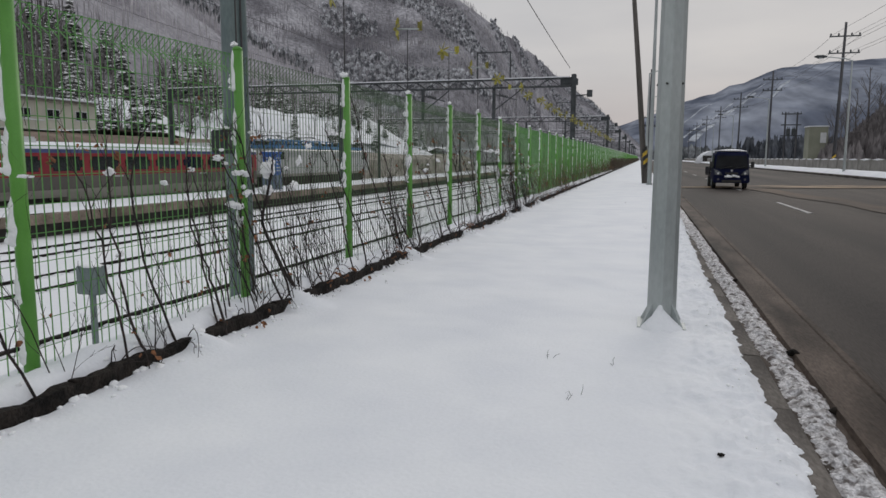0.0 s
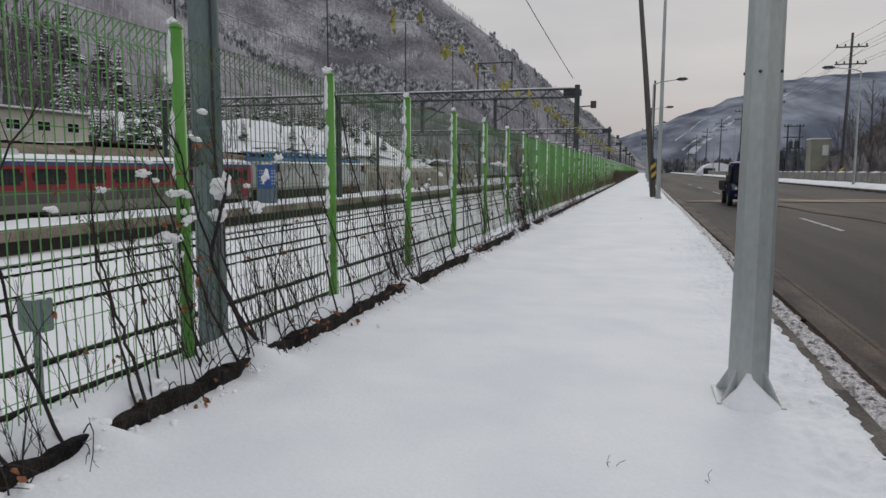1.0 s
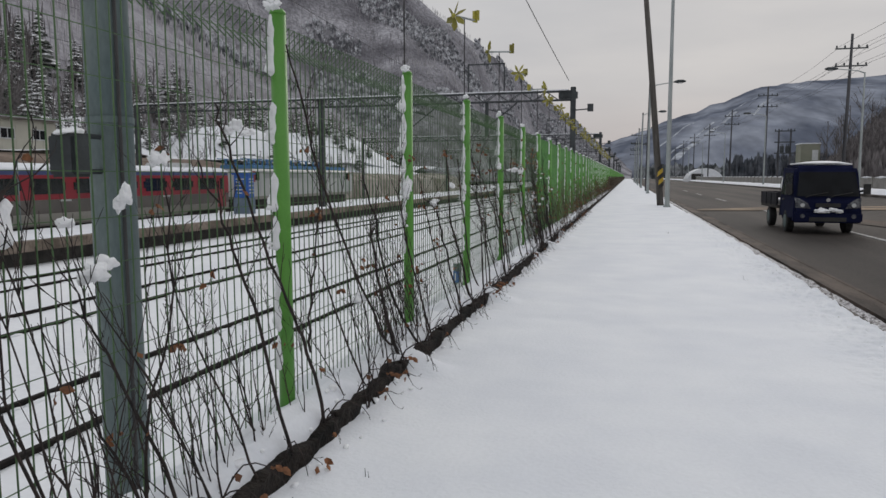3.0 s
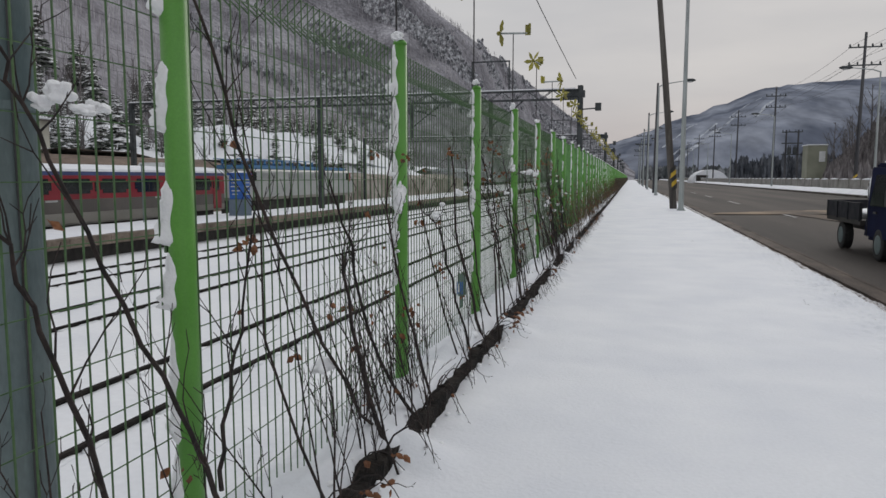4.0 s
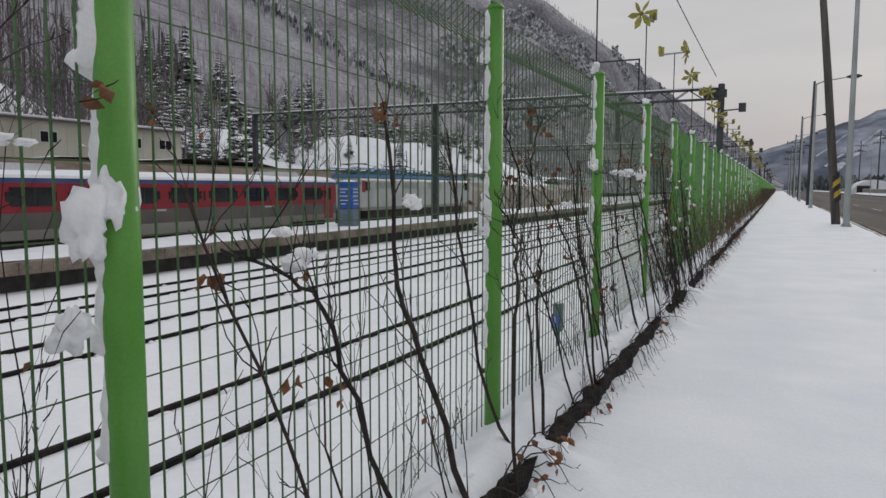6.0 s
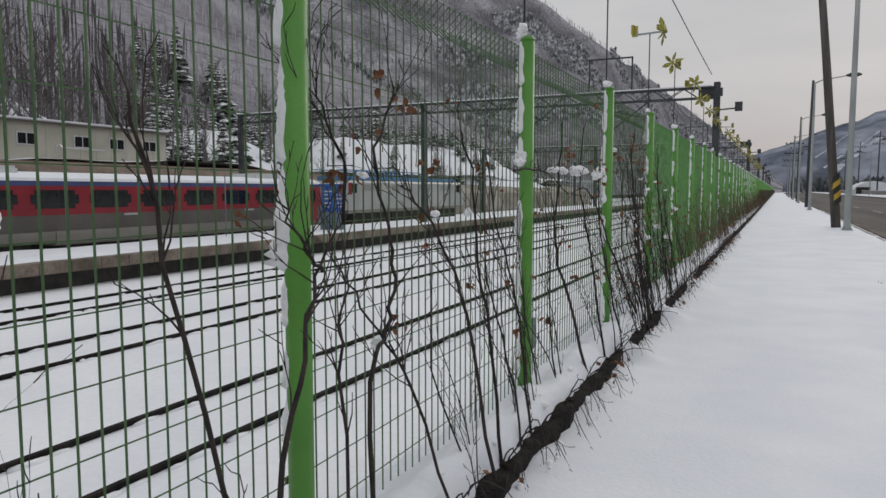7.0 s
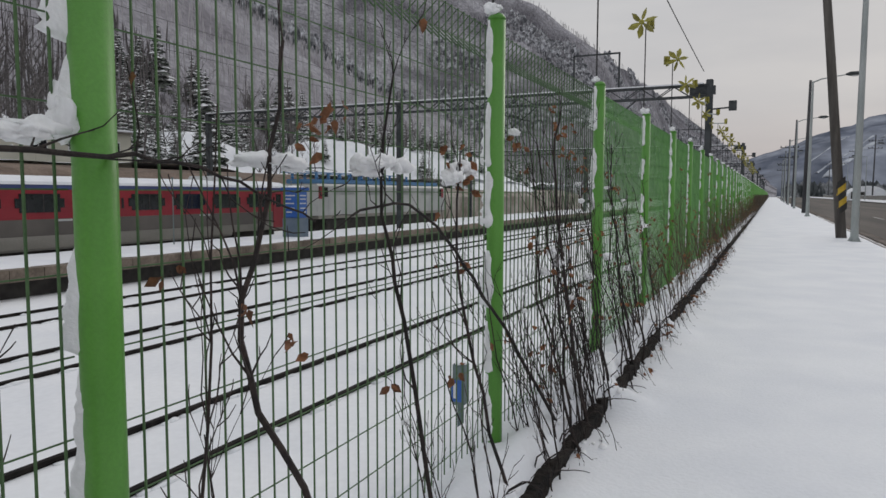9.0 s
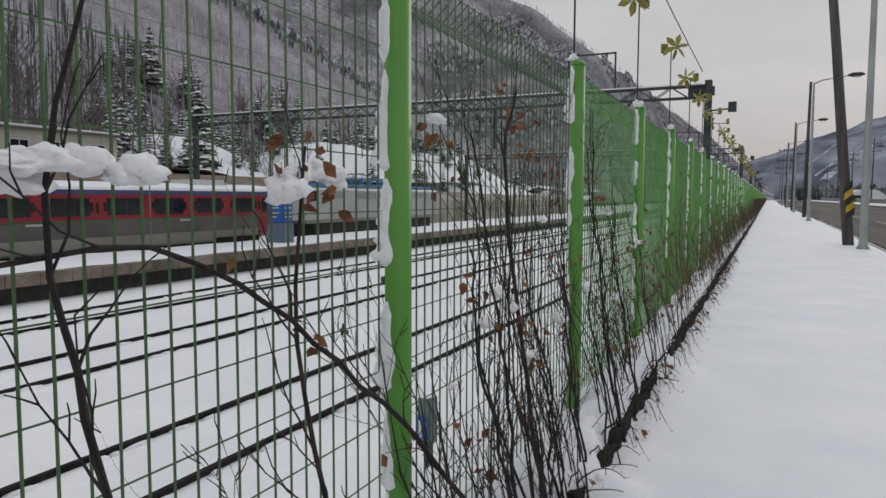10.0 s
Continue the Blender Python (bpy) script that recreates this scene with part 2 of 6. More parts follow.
ORANGE_DIRT = mat("road_ochre", (0.065, 0.05, 0.04), (0.34, 0.245, 0.16), rough=0.8, scale=0.9, fine=0.35, bump=0.2, spec=0.2, lo=0.40, hi=0.62, stretch=(0.4, 1.3, 1))
MUD = mat("thin_mud", (0.045, 0.036, 0.03), (0.125, 0.088, 0.063), rough=0.8, scale=0.7, fine=0.3, bump=0.2, spec=0.18, lo=0.35, hi=0.7, stretch=(1, 0.25, 1))
OLIVE = mat("olive_render", (0.20, 0.205, 0.155), (0.26, 0.265, 0.205), rough=0.85, scale=0.4, fine=0.08)
# pale mauve haze is mixed into these snow and scrub tones
HAZY_HILL = mat("hill_snow_and_scrub", (0.225, 0.213, 0.232), (0.42, 0.41, 0.437), rough=1.0, scale=0.03, detail=9, lo=0.36, hi=0.66, stretch=(1, 1, 0.15), bump=0.0, bump_scale=0.9, fine=0.28, spec=0.0)
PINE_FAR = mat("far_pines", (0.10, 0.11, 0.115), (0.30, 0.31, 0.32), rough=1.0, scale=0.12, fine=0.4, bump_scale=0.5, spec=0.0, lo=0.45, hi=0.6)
# mountain scrub and wood: colours lifted and greyed to read as hazy
HAZY_MOUNTAIN = mat("mountain_scrub", (0.15, 0.145, 0.16), (0.42, 0.41, 0.435), rough=1.0, scale=0.035, detail=10, lo=0.38, hi=0.66, stretch=(1, 1, 0.3), bump_scale=0.7, fine=0.4, spec=0.0)
HAZY_MOUNTAIN_WOOD = mat("mountain_wood", (0.30, 0.288, 0.305), (0.52, 0.505, 0.525), rough=1.0, scale=0.02, fine=0.3, bump_scale=0.5, spec=0.0)
FROST_PINE = mat("frosted_pines", (0.17, 0.175, 0.19), (0.70, 0.705, 0.735), rough=1.0, scale=0.35, fine=0.45, bump_scale=1.2, spec=0.0, lo=0.42, hi=0.6)
FAR_WOOD = mat("far_wood", (0.075, 0.083, 0.098), (0.17, 0.18, 0.20), rough=1.0, scale=0.3, fine=0.4, bump_scale=0.8, spec=0.0)
BROWN_WOOD = mat("brown_wood", (0.13, 0.118, 0.12), (0.30, 0.28, 0.28), rough=1.0, scale=0.3, fine=0.4, bump_scale=0.5, spec=0.0)
BROWN_HILL = mat("brown_scrub_hill", (0.12, 0.105, 0.105), (0.30, 0.285, 0.29), rough=1.0, scale=0.06, detail=9, lo=0.4, hi=0.7, stretch=(1, 1, 0.2), bump_scale=0.8, fine=0.3, spec=0.0)
# no haze in the air: these two blue-grey colours carry it
HAZY_FAR_HILL = mat("far_hill", (0.125, 0.14, 0.18), (0.36, 0.385, 0.445), rough=1.0, scale=0.016, detail=9, lo=0.42, hi=0.72, bump_scale=0.05, fine=0.25, spec=0.0, stretch=(1, 0.22, 0.6))
HAZY_FAR_SNOW = mat("far_snow", (0.20, 0.215, 0.255), (0.46, 0.485, 0.53), rough=1.0, scale=0.03, detail=9, lo=0.35, hi=0.55, bump_scale=0.05, fine=0.25, spec=0.0)
# bare wood paled for haze and to offset shade on its upright faces
HAZY_FOREST = mat("bare_forest", (0.44, 0.42, 0.44), (0.64, 0.615, 0.635), rough=1.0, scale=0.02, fine=0.2, bump_scale=0.5, spec=0.0)
CABLE = mat("cable", (0.03, 0.03, 0.032), (0.05, 0.05, 0.05), rough=0.7, scale=3)


# ---- ground ----
def path_z(x, y):
    z = -0.13 + 0.008 * nz(x * 0.9, y * 0.6) + 0.006 * nz(x * 4, y * 4, 3)
    edge = 3.66 + 0.09 * max(0.0, min(1.0, (y - 5) / 7)) + 0.03 * nz(y * 1.3, 5.0) + 0.025 * nz(y * 6, 9.0) + 0.012 * nz(y * 17, 19.0)
    rough_zone = max(0.0, min(1.0, (x - 2.9) / 0.6))
    z += rough_zone * (0.025 * nz(x * 5, y * 5, 7) + 0.045 * abs(nz(x * 10, y * 10, 2)) + 0.028 * abs(nz(x * 22, y * 22, 5)) + 0.006 * nz(x * 50, y * 50, 8))
    if x > edge - 0.12:
        z -= min(0.25, (x - edge + 0.12) ** 2 * 5)
    near = max(0.0, 1 - abs(x - 0.27) / 0.34)
    cover = edge_cover(y)
    near = near * near * (3 - 2 * near)
    z += near * (0.026 + 0.034 * nz(y * 2.2, 61.0) + 0.014 * nz(y * 7.5, 64.0) + (0.105 + 0.03 * nz(y * 7, x * 7, 3)) * cover)
    return z


GAPS = ((0.98, 0.11), (2.32, 0.15), (5.2, 0.14), (7.9, 0.12), (11.5, 0.1), (13.3, 0.16), (15.7, 0.2))


def edge_cover(y):
    """Where snow has slumped over the edging stones: 1 covered, 0 bare."""
    k = max(0.0, min(1.0, (nz(y * 0.9, 21.0) + 0.25 * nz(y * 3.1, 31.0) - 0.62) / 0.14))
    for c, w in GAPS:
        k = max(k, math.exp(-((y - c) / w) ** 2))
    return k


def bank_z(x, y):
    """Snow that lies on the planted strip under the fence, swelling up behind the edging."""
    z = 0.004 + 0.04 * max(0.0, min(1.0, (y - 7) / 5)) + 0.03 * nz(x * 2, y * 1.1, 8) + 0.035 * nz(x * 4, y * 3.4, 4) + 0.02 * nz(x * 11, y * 9, 6)
    z += 0.065 * math.exp(-((x - 0.13) / 0.085) ** 2)
    lip = 0.262 + 0.018 * nz(y * 1.3, 41.0) + 0.022 * nz(y * 3, 51.0) + 0.009 * nz(y * 8, 52.0) + 0.07 * edge_cover(y)
    if x > lip - 0.07:
        z -= 32 * (x - lip + 0.07) ** 2
    if x < -0.12:
        z -= 1.2 * (-0.12 - x)
    return z


def ground_z(x, y):
    if x < -2.4:
        return -1.772
    if x < -0.2:
        return -0.2 - 1.572 * min(1.0, (-0.2 - x) / 2.2)
    return -0.32


xs = [-900, -400, -200, -100, -60, -40, -20, -10, -3.0, -2.4, -1.6, -0.9, -0.4, -0.2, 0.3, 3.6, 4.3, 10, 18, 25, 60, 150, 400, 1200]
ground = grid_mesh("ground", xs, [-600, -200, -60, -10, 0, 10, 30, 60, 120, 250, 500, 1000, 2500], ground_z, YARD)
tagged(ground, "flat snow-covered valley floor with the railway yard", "ground", kind="structure")

pavement = grid_mesh("pavement", steps(0.2, 2.9, 0.05) + steps(2.9, 3.78, 0.0165)[1:], steps(-4.5, 12, 0.024) + steps(12, 26, 0.07)[1:], path_z, SNOW)
tagged(pavement, "pavement under smooth untrodden fresh snow", "pavement", kind="structure")
pavement_far = grid_mesh("pavement", steps(0.2, 3.76, 0.18), steps(26, 420, 1.0), path_z, SNOW)
tagged(pavement_far, "pavement under smooth snow running on beside the fence", "pavement", kind="structure")
bank = grid_mesh("verge", steps(-0.22, 0.38, 0.02), steps(-4.5, 26, 0.04), bank_z, SNOW)
tagged(bank, "planted verge under soft snow below the fence", "verge", kind="structure")
bank_far = grid_mesh("verge", steps(-0.22, 0.34, 0.08), steps(26, 420, 0.6), bank_z, SNOW)
tagged(bank_far, "planted verge under soft snow below the fence", "verge", kind="structure")

pavement_back = grid_mesh("pavement", steps(0.2, 3.72, 0.18), steps(-30, -4.5, 0.6), path_z, SNOW)
tagged(pavement_back, "pavement under smooth snow running back beside the fence", "pavement", kind="structure")
bank_back = grid_mesh("verge", steps(-0.22, 0.34, 0.08), steps(-30, -4.5, 0.4), bank_z, SNOW)
tagged(bank_back, "planted verge under soft snow below the fence", "verge", kind="structure")
road = grid_mesh("road", steps(4.325, 17.0, 0.6), steps(-30, 420, 3.0), lambda x, y: -0.235 + 0.012 * nz(x * 0.3, y * 0.05), ASPHALT)
tagged(road, "dark damp asphalt road cleared of snow", "road", kind="structure")
gutter = new("gutter", None)
tagged(gutter, "wet brown concrete gutter along the kerb", "gutter", kind="structure")
bm = bmesh.new()
extrude_profile(bm, [(3.742, -0.5), (3.742, -0.225), (3.96, -0.25), (3.985, -0.248), (3.995, -0.212), (4.14, -0.222), (4.28, -0.226), (4.292, -0.217), (4.335, -0.216), (4.345, -0.5)], -30, 420)
part("gutter_slab", bm, GUTTER, gutter)


def slush_z(x, y):
    """Low trodden ridge with bare wet spots."""
    mid = 3.86 + 0.04 * nz(y * 0.8, 77.0)
    wide = 0.125 + 0.04 * nz(y * 1.7, 78.0) + 0.03 * nz(y * 6, 79.0)
    k = max(0.0, 1 - abs(x - mid) / wide) ** 0.5
    return -0.262 + k * (0.055 + 0.02 * nz(x * 11, y * 9, 6) + 0.026 * nz(x * 27, y * 24, 3) + 0.016 * nz(x * 60, y * 60, 4))


slush = grid_mesh("slush", steps(3.735, 4.03, 0.0105), steps(-4, 12, 0.018) + steps(12, 60, 0.08)[1:], slush_z, SLUSH)
tagged(slush, "dirty trodden slush lying in the gutter", "slush", kind="structure")

# far side of the road: kerb, snow strip, low wall
verge_r = grid_mesh("verge", steps(17.0, 18.4, 0.35), steps(-30, 420, 2.0), lambda x, y: -0.06 + 0.32 * max(0, min(1, (x - 17.0) / 0.5)) + 0.06 * nz(x, y * 0.5), SNOW)
tagged(verge_r, "ploughed snow heaped along the far road edge", "verge", kind="structure")
bm = bmesh.new()
extrude_profile(bm, [(16.86, -0.4), (16.86, -0.1), (17.02, -0.08), (17.02, -0.4)], -30, 420)
tagged(part("kerb", bm, KERB), "concrete kerb along the far road edge", "kerb", kind="structure")
bm = bmesh.new()
for y in steps(-30, 300, 3.0)[:-1]:
    box(bm, 18.5, 18.68, y + 0.02, y + 2.98, -0.4, 1.0)
    box(bm, 18.46, 18.72, y - 0.12, y + 0.12, -0.4, 1.06)
wall_east = part("wall_east", bm, CONCRETE)
tagged(wall_east, "low grey concrete wall in cast bays", "wall", kind="structure")
bm = bmesh.new()
for i, y in enumerate(steps(-30, 300, 3.0)[:-1]):
    blob(bm, (18.59, y + 1.5, 1.02), (0.13, 1.55, 0.09), i, sub=1)
part("snow", bm, SNOW, wall_east, "snow cap on the wall", smooth=True)

# road marks
for y in (2.8, 15.8, 28.8, 41.8, 54.8, 67.8):
    bm = bmesh.new()
    box(bm, 6.84, 6.96, y + 0.2, y + 4.6, -0.235, -0.218)
    tagged(part("lane_mark", bm, WHITE_PAINT), "worn white dashed lane mark on the road", "road mark", "lane marks", "structure")
verts = []
for i in range(27):
    x = 4.37 + 12.43 * i / 26
    y = 30.3 + 0.28 * (x - 4.36) + 0.35 * nz(x * 0.8, 12)
    w = 3.4 * min(1.0, 0.35 + 0.16 * (x - 4.36)) * (1 + 0.3 * nz(x * 1.3, 15))
    verts += [(x, y, -0.212), (x, y + w, -0.212)]
me = bpy.data.meshes.new("road_patch")
me.from_pydata(verts, [], [(2 * i, 2 * i + 2, 2 * i + 3, 2 * i + 1) for i in range(26)])
me.materials.append(ORANGE_DIRT)
tagged(new("road_patch", me), "ochre muddy strip across the road", "road mark", kind="structure")

verts = []
for i in range(21):
    u = i / 20
    x = 7.6 + 2.6 * u - 0.5 * u * u + 0.12 * nz(u * 5, 71)
    y = 31.2 - 19 * u
    w = 0.55 + 0.25 * nz(u * 6, 72)
    verts += [(x - w, y, -0.2135), (x + w, y, -0.2135)]
me = bpy.data.meshes.new("mud_track")
me.from_pydata(verts, [], [(2 * i, 2 * i + 1, 2 * i + 3, 2 * i + 2) for i in range(20)])
me.materials.append(MUD)
tagged(new("mud_track", me), "thin brown mud carried along the road by tyres", "road mark", kind="structure")

# kerb stones of the road edge
kerb = new("kerb", None)
tagged(kerb, "weathered brown concrete kerb stones edging the pavement", "kerb", kind="structure")
bm = bmesh.new()
extrude_profile(bm, [(3.58, -0.5), (3.58, -0.170), (3.595, -0.158), (3.722, -0.160), (3.738, -0.178), (3.74, -0.5)], 0.006, 0.994)
kerb_me = mesh_of("kerb_stone", bm, KERB)
for i in range(-30, 60):
    ob = part("kerb_stone", kerb_me, None, kerb)
    ob.location = (0, i, 0.006 * nz(i * 1.7, 3))
bm = bmesh.new()
extrude_profile(bm, [(3.60, -0.5), (3.60, -0.145), (3.76, -0.145), (3.76, -0.5)], 60, 420)
part("kerb_run", bm, KERB, kerb)

# dark edging along the verge
edging = new("edging", None)
tagged(edging, "dark old edging stones showing between snow patches", "edging", kind="structure")
bm = bmesh.new()
box(bm, 0.19, 0.275, -0.01, 1.01, -0.4, -0.02)
bmesh.ops.subdivide_edges(bm, edges=[e for e in bm.edges if abs((e.verts[0].co - e.verts[1].co).y) > 0.5], cuts=19)
bmesh.ops.subdivide_edges(bm, edges=[e for e in bm.edges if abs((e.verts[0].co - e.verts[1].co).z) > 0.2], cuts=3)
for p in bm.verts:
    p.co += Vector((0.02 * nz(p.co.y * 4, p.co.z * 6) + 0.016 * nz(p.co.y * 13, p.co.z * 13), 0, 0.024 * nz(p.co.y * 5, p.co.x * 5, 2) + 0.014 * nz(p.co.y * 15, p.co.x * 9, 5)))
edging_me = mesh_of("edging_stone", bm, DARK_KERB)
for i in range(-30, 60):
    ob = part("edging_stone", edging_me, None, edging)
    ob.location = (0.02 * nz(i * 2.3, 1), i, 0.012 * nz(i * 3.1, 2))
bm = bmesh.new()
box(bm, 0.19, 0.275, 60, 420, -0.4, -0.02)
part("edging_run", bm, DARK_KERB, edging)


# ---- hills ----
def interp(pts, a):
    for (a0, e0), (a1, e1) in zip(pts, pts[1:]):
        if a <= a1:
            t = max(0.0, (a - a0) / (a1 - a0))
            return e0 + (e1 - e0) * t
    return pts[-1][1]


LEFT_EL = [(-120, 20), (-60, 23), (-40, 22), (-26, 18.5), (-19, 15.2), (-14.5, 12.8), (-10, 9.3), (-6, 6.0), (-3.3, 3.9), (-1.8, 2.6), (0.5, 0.6)]


def left_r0(az):
    return min(420.0, 50.0 / max(0.05, math.sin(radians(-az))) if az < -0.5 else 420.0)


def left_hill(az, s):
    """Plan radius and height at azimuth az and step s (0 foot, 1 ridge, beyond: the back)."""
    r0 = left_r0(az)
    ridge = max(430.0, r0 * 1.75)
    r = r0 + (ridge - r0) * s
    top = ridge * math.tan(radians(interp(LEFT_EL, az)))
    steep = 1.15 + 1.15 * max(0.0, min(1.0, (-14 - az) / 10))
    f = s ** steep if s <= 1 else 1 - (s - 1) * 0.8
    fade = max(0.0, 1 - abs(s - 1) * 1.4)
    x, y = r * math.sin(radians(az)), r * math.cos(radians(az))
    wob = nz(x * 0.012, y * 0.012) * 22 * s * (1 - fade) + nz(x * 0.05, y * 0.05, 3) * 5 * min(1, s * 2) * min(1.0, top / 40)
    return Vector((x, y, -0.6 + top * f + wob))


def polar_hill(name, azs, ss, fn, material):
    verts = [fn(a, s) for a in azs for s in ss]
    w = len(ss)
    faces = [(i * w + j, i * w + j + 1, (i + 1) * w + j + 1, (i + 1) * w + j) for i in range(len(azs) - 1) for j in range(w - 1)]
    me = bpy.data.meshes.new(name)
    me.from_pydata(verts, [], faces)
    me.materials.append(material)
    me.shade_smooth()
    return new(name, me)


hill_west = polar_hill("backdrop_hill_west", steps(-120, 0.5, 0.5), steps(0, 1.5, 0.03), left_hill, HAZY_MOUNTAIN)
tagged(hill_west, "steep mountainside with bare forest over snow", "mountain", kind="structure")

FAR_EL = [(-8, 1.0), (-3, 2.3), (0.5, 3.4), (2.7, 4.3), (6.8, 5.6), (9.0, 6.5), (11, 6.8), (16.4, 6.9), (25, 7.3), (45, 9), (90, 10)]


def far_hill(az, s):
    r = 600 + 900 * s
    f = s ** 0.9 if s <= 1 else 1 - (s - 1) * 0.8
    x, y = r * math.sin(radians(az)), r * math.cos(radians(az))
    fade = max(0.0, 1 - abs(s - 1) * 2)
    top = 1500 * math.tan(radians(interp(FAR_EL, az) + 0.25 * nz(az * 0.9, 4.0)))
    return Vector((x, y, -2 + top * f + nz(x * 0.004, y * 0.004, 9) * 16 * s * (1 - fade)))


hill_far = polar_hill("backdrop_hill_far", steps(-8, 90, 0.5), steps(0, 1.4, 0.02), far_hill, HAZY_FAR_HILL)
tagged(hill_far, "distant mountain streaked with snow, haze in its blue-grey colour", "mountain", kind="structure")


def snow_run(az0, s0, az1, s1, w0, w1):
    """A cleared snowy run slanting down the far mountain."""
    verts, n = [], 24
    for i in range(n + 1):
        u = i / n
        az, s = az0 + (az1 - az0) * u + 0.12 * nz(u * 4, az0), s0 + (s1 - s0) * u
        w = (w0 + (w1 - w0) * u) * (1 + 0.7 * nz(u * 9, az0, 3))
        for q in (-w, 0, w):
            p = far_hill(az + q, s)
            verts.append((p.x * 0.999, p.y * 0.999, p.z + (0.9 if q == 0 else -0.4)))
    me = bpy.data.meshes.new("snow_run")
    me.from_pydata(verts, [], [(i * 3 + j, i * 3 + j + 1, i * 3 + j + 4, i * 3 + j + 3) for i in range(n) for j in range(2)])
    me.materials.append(HAZY_FAR_SNOW)
    me.shade_smooth()
    tagged(new("backdrop_snow_run", me), "snowy run slanting down the far mountain, greyed with painted haze", "snow", kind="structure")


snow_run(7.8, 0.52, 3.6, 0.12, 0.16, 0.42)
snow_run(6.4, 0.46, 3.0, 0.16, 0.07, 0.15)
snow_run(9.3, 0.75, 7.2, 0.5, 0.05, 0.1)
snow_run(5.0, 0.6, 2.4, 0.3, 0.05, 0.1)
snow_run(10.8, 0.7, 9.0, 0.42, 0.08, 0.14)


def near_hill(az, s):
    r = 95 + 150 * s
    f = s ** 0.9 if s <= 1 else 1 - (s - 1)
    x, y = r * math.sin(radians(az)), r * math.cos(radians(az))
    top = 245 * math.tan(radians(interp([(13.5, 0.0), (15.5, 2.3), (18, 4.6), (24, 7), (60, 10), (90, 10)], az)))
    return Vector((x, y, -0.4 + top * f + nz(x * 0.05, y * 0.05, 2) * 3 * s * min(1, top / 12)))


hill_east = polar_hill("backdrop_hill_east", steps(13, 90, 0.7), steps(0, 1.4, 0.08), near_hill, BROWN_HILL)
tagged(hill_east, "dark wooded spur beyond the road", "hill", kind="structure")


SPUR_EL = [(-110, 22), (-60, 20), (-46, 17.6), (-40, 14.6), (-36, 12.6), (-33.4, 11.2), (-29.6, 8.7), (-27.3, 7.6), (-25, 6.9), (-20, 5.6), (-14, 4.0), (-10, 2.0), (-8, 0.3)]


def spur(az, s):
    """A nearer wooded shoulder in front of the mountain."""
    r0 = left_r0(az)
    ridge = r0 + 130 + 60 * (az + 60) / 50
    r = r0 + (ridge - r0) * s
    x, y = r * math.sin(radians(az)), r * math.cos(radians(az))
    top = ridge * math.tan(radians(max(0.2, interp(SPUR_EL, az) + 0.35 * nz(az * 0.6, 8.0))))
    f = s ** 1.1 if s <= 1 else 1 - (s - 1) * 0.9
    return Vector((x, y, -0.5 + top * f + nz(x * 0.05, y * 0.05, 5) * 2.5 * min(1, s * 2) * max(0, 1 - max(0, s - 0.8) * 4)))


hill_spur = polar_hill("backdrop_hill_spur", steps(-110, -8, 0.5), steps(0, 1.35, 0.05), spur, HAZY_HILL)
tagged(hill_spur, "snowy wooded shoulder below the mountain", "hill", kind="structure")


# ---- trees ----
def bare_tree_mesh(seed, h=9.0, limbs=16):
    rnd = random.Random(seed)
    bm = bmesh.new()
    lean = Vector((rnd.uniform(-0.05, 0.05), rnd.uniform(-0.05, 0.05), 1))
    trunk = [lean * (h * k / 5) + Vector((rnd.uniform(-0.1, 0.1), rnd.uniform(-0.1, 0.1), 0)) * (k > 0) for k in range(6)]
    tube(bm, trunk, [0.16 * (1 - k / 6.5) for k in range(6)], 5, False)
    trunk_me = mesh_of("trunk", bm, BARK)
    bm = bmesh.new()
    for i in range(limbs):
        k = rnd.uniform(0.3, 0.97)
        p = lean * (h * k)
        a = rnd.uniform(0, 6.28)
        ln = h * (1.05 - k) * rnd.uniform(0.35, 0.65)
        d = Vector((math.cos(a), math.sin(a), rnd.uniform(0.7, 1.5))).normalized()
        q = p + d * ln * 0.5 + Vector((0, 0, 0.1 * ln))
        e = p + d * ln + Vector((0, 0, 0.25 * ln))
        tube(bm, [p, q, e], [0.05, 0.032, 0.01], 3, False)
        for j in range(4):
            b = p.lerp(e, rnd.uniform(0.3, 0.95))
            d2 = (d + Vector((rnd.uniform(-1, 1), rnd.uniform(-1, 1), rnd.uniform(0, 1)))).normalized()
            tube(bm, [b, b + d2 * ln * 0.35], [0.022, 0.006], 3, False)
    return trunk_me, mesh_of("crown", bm, BARK)


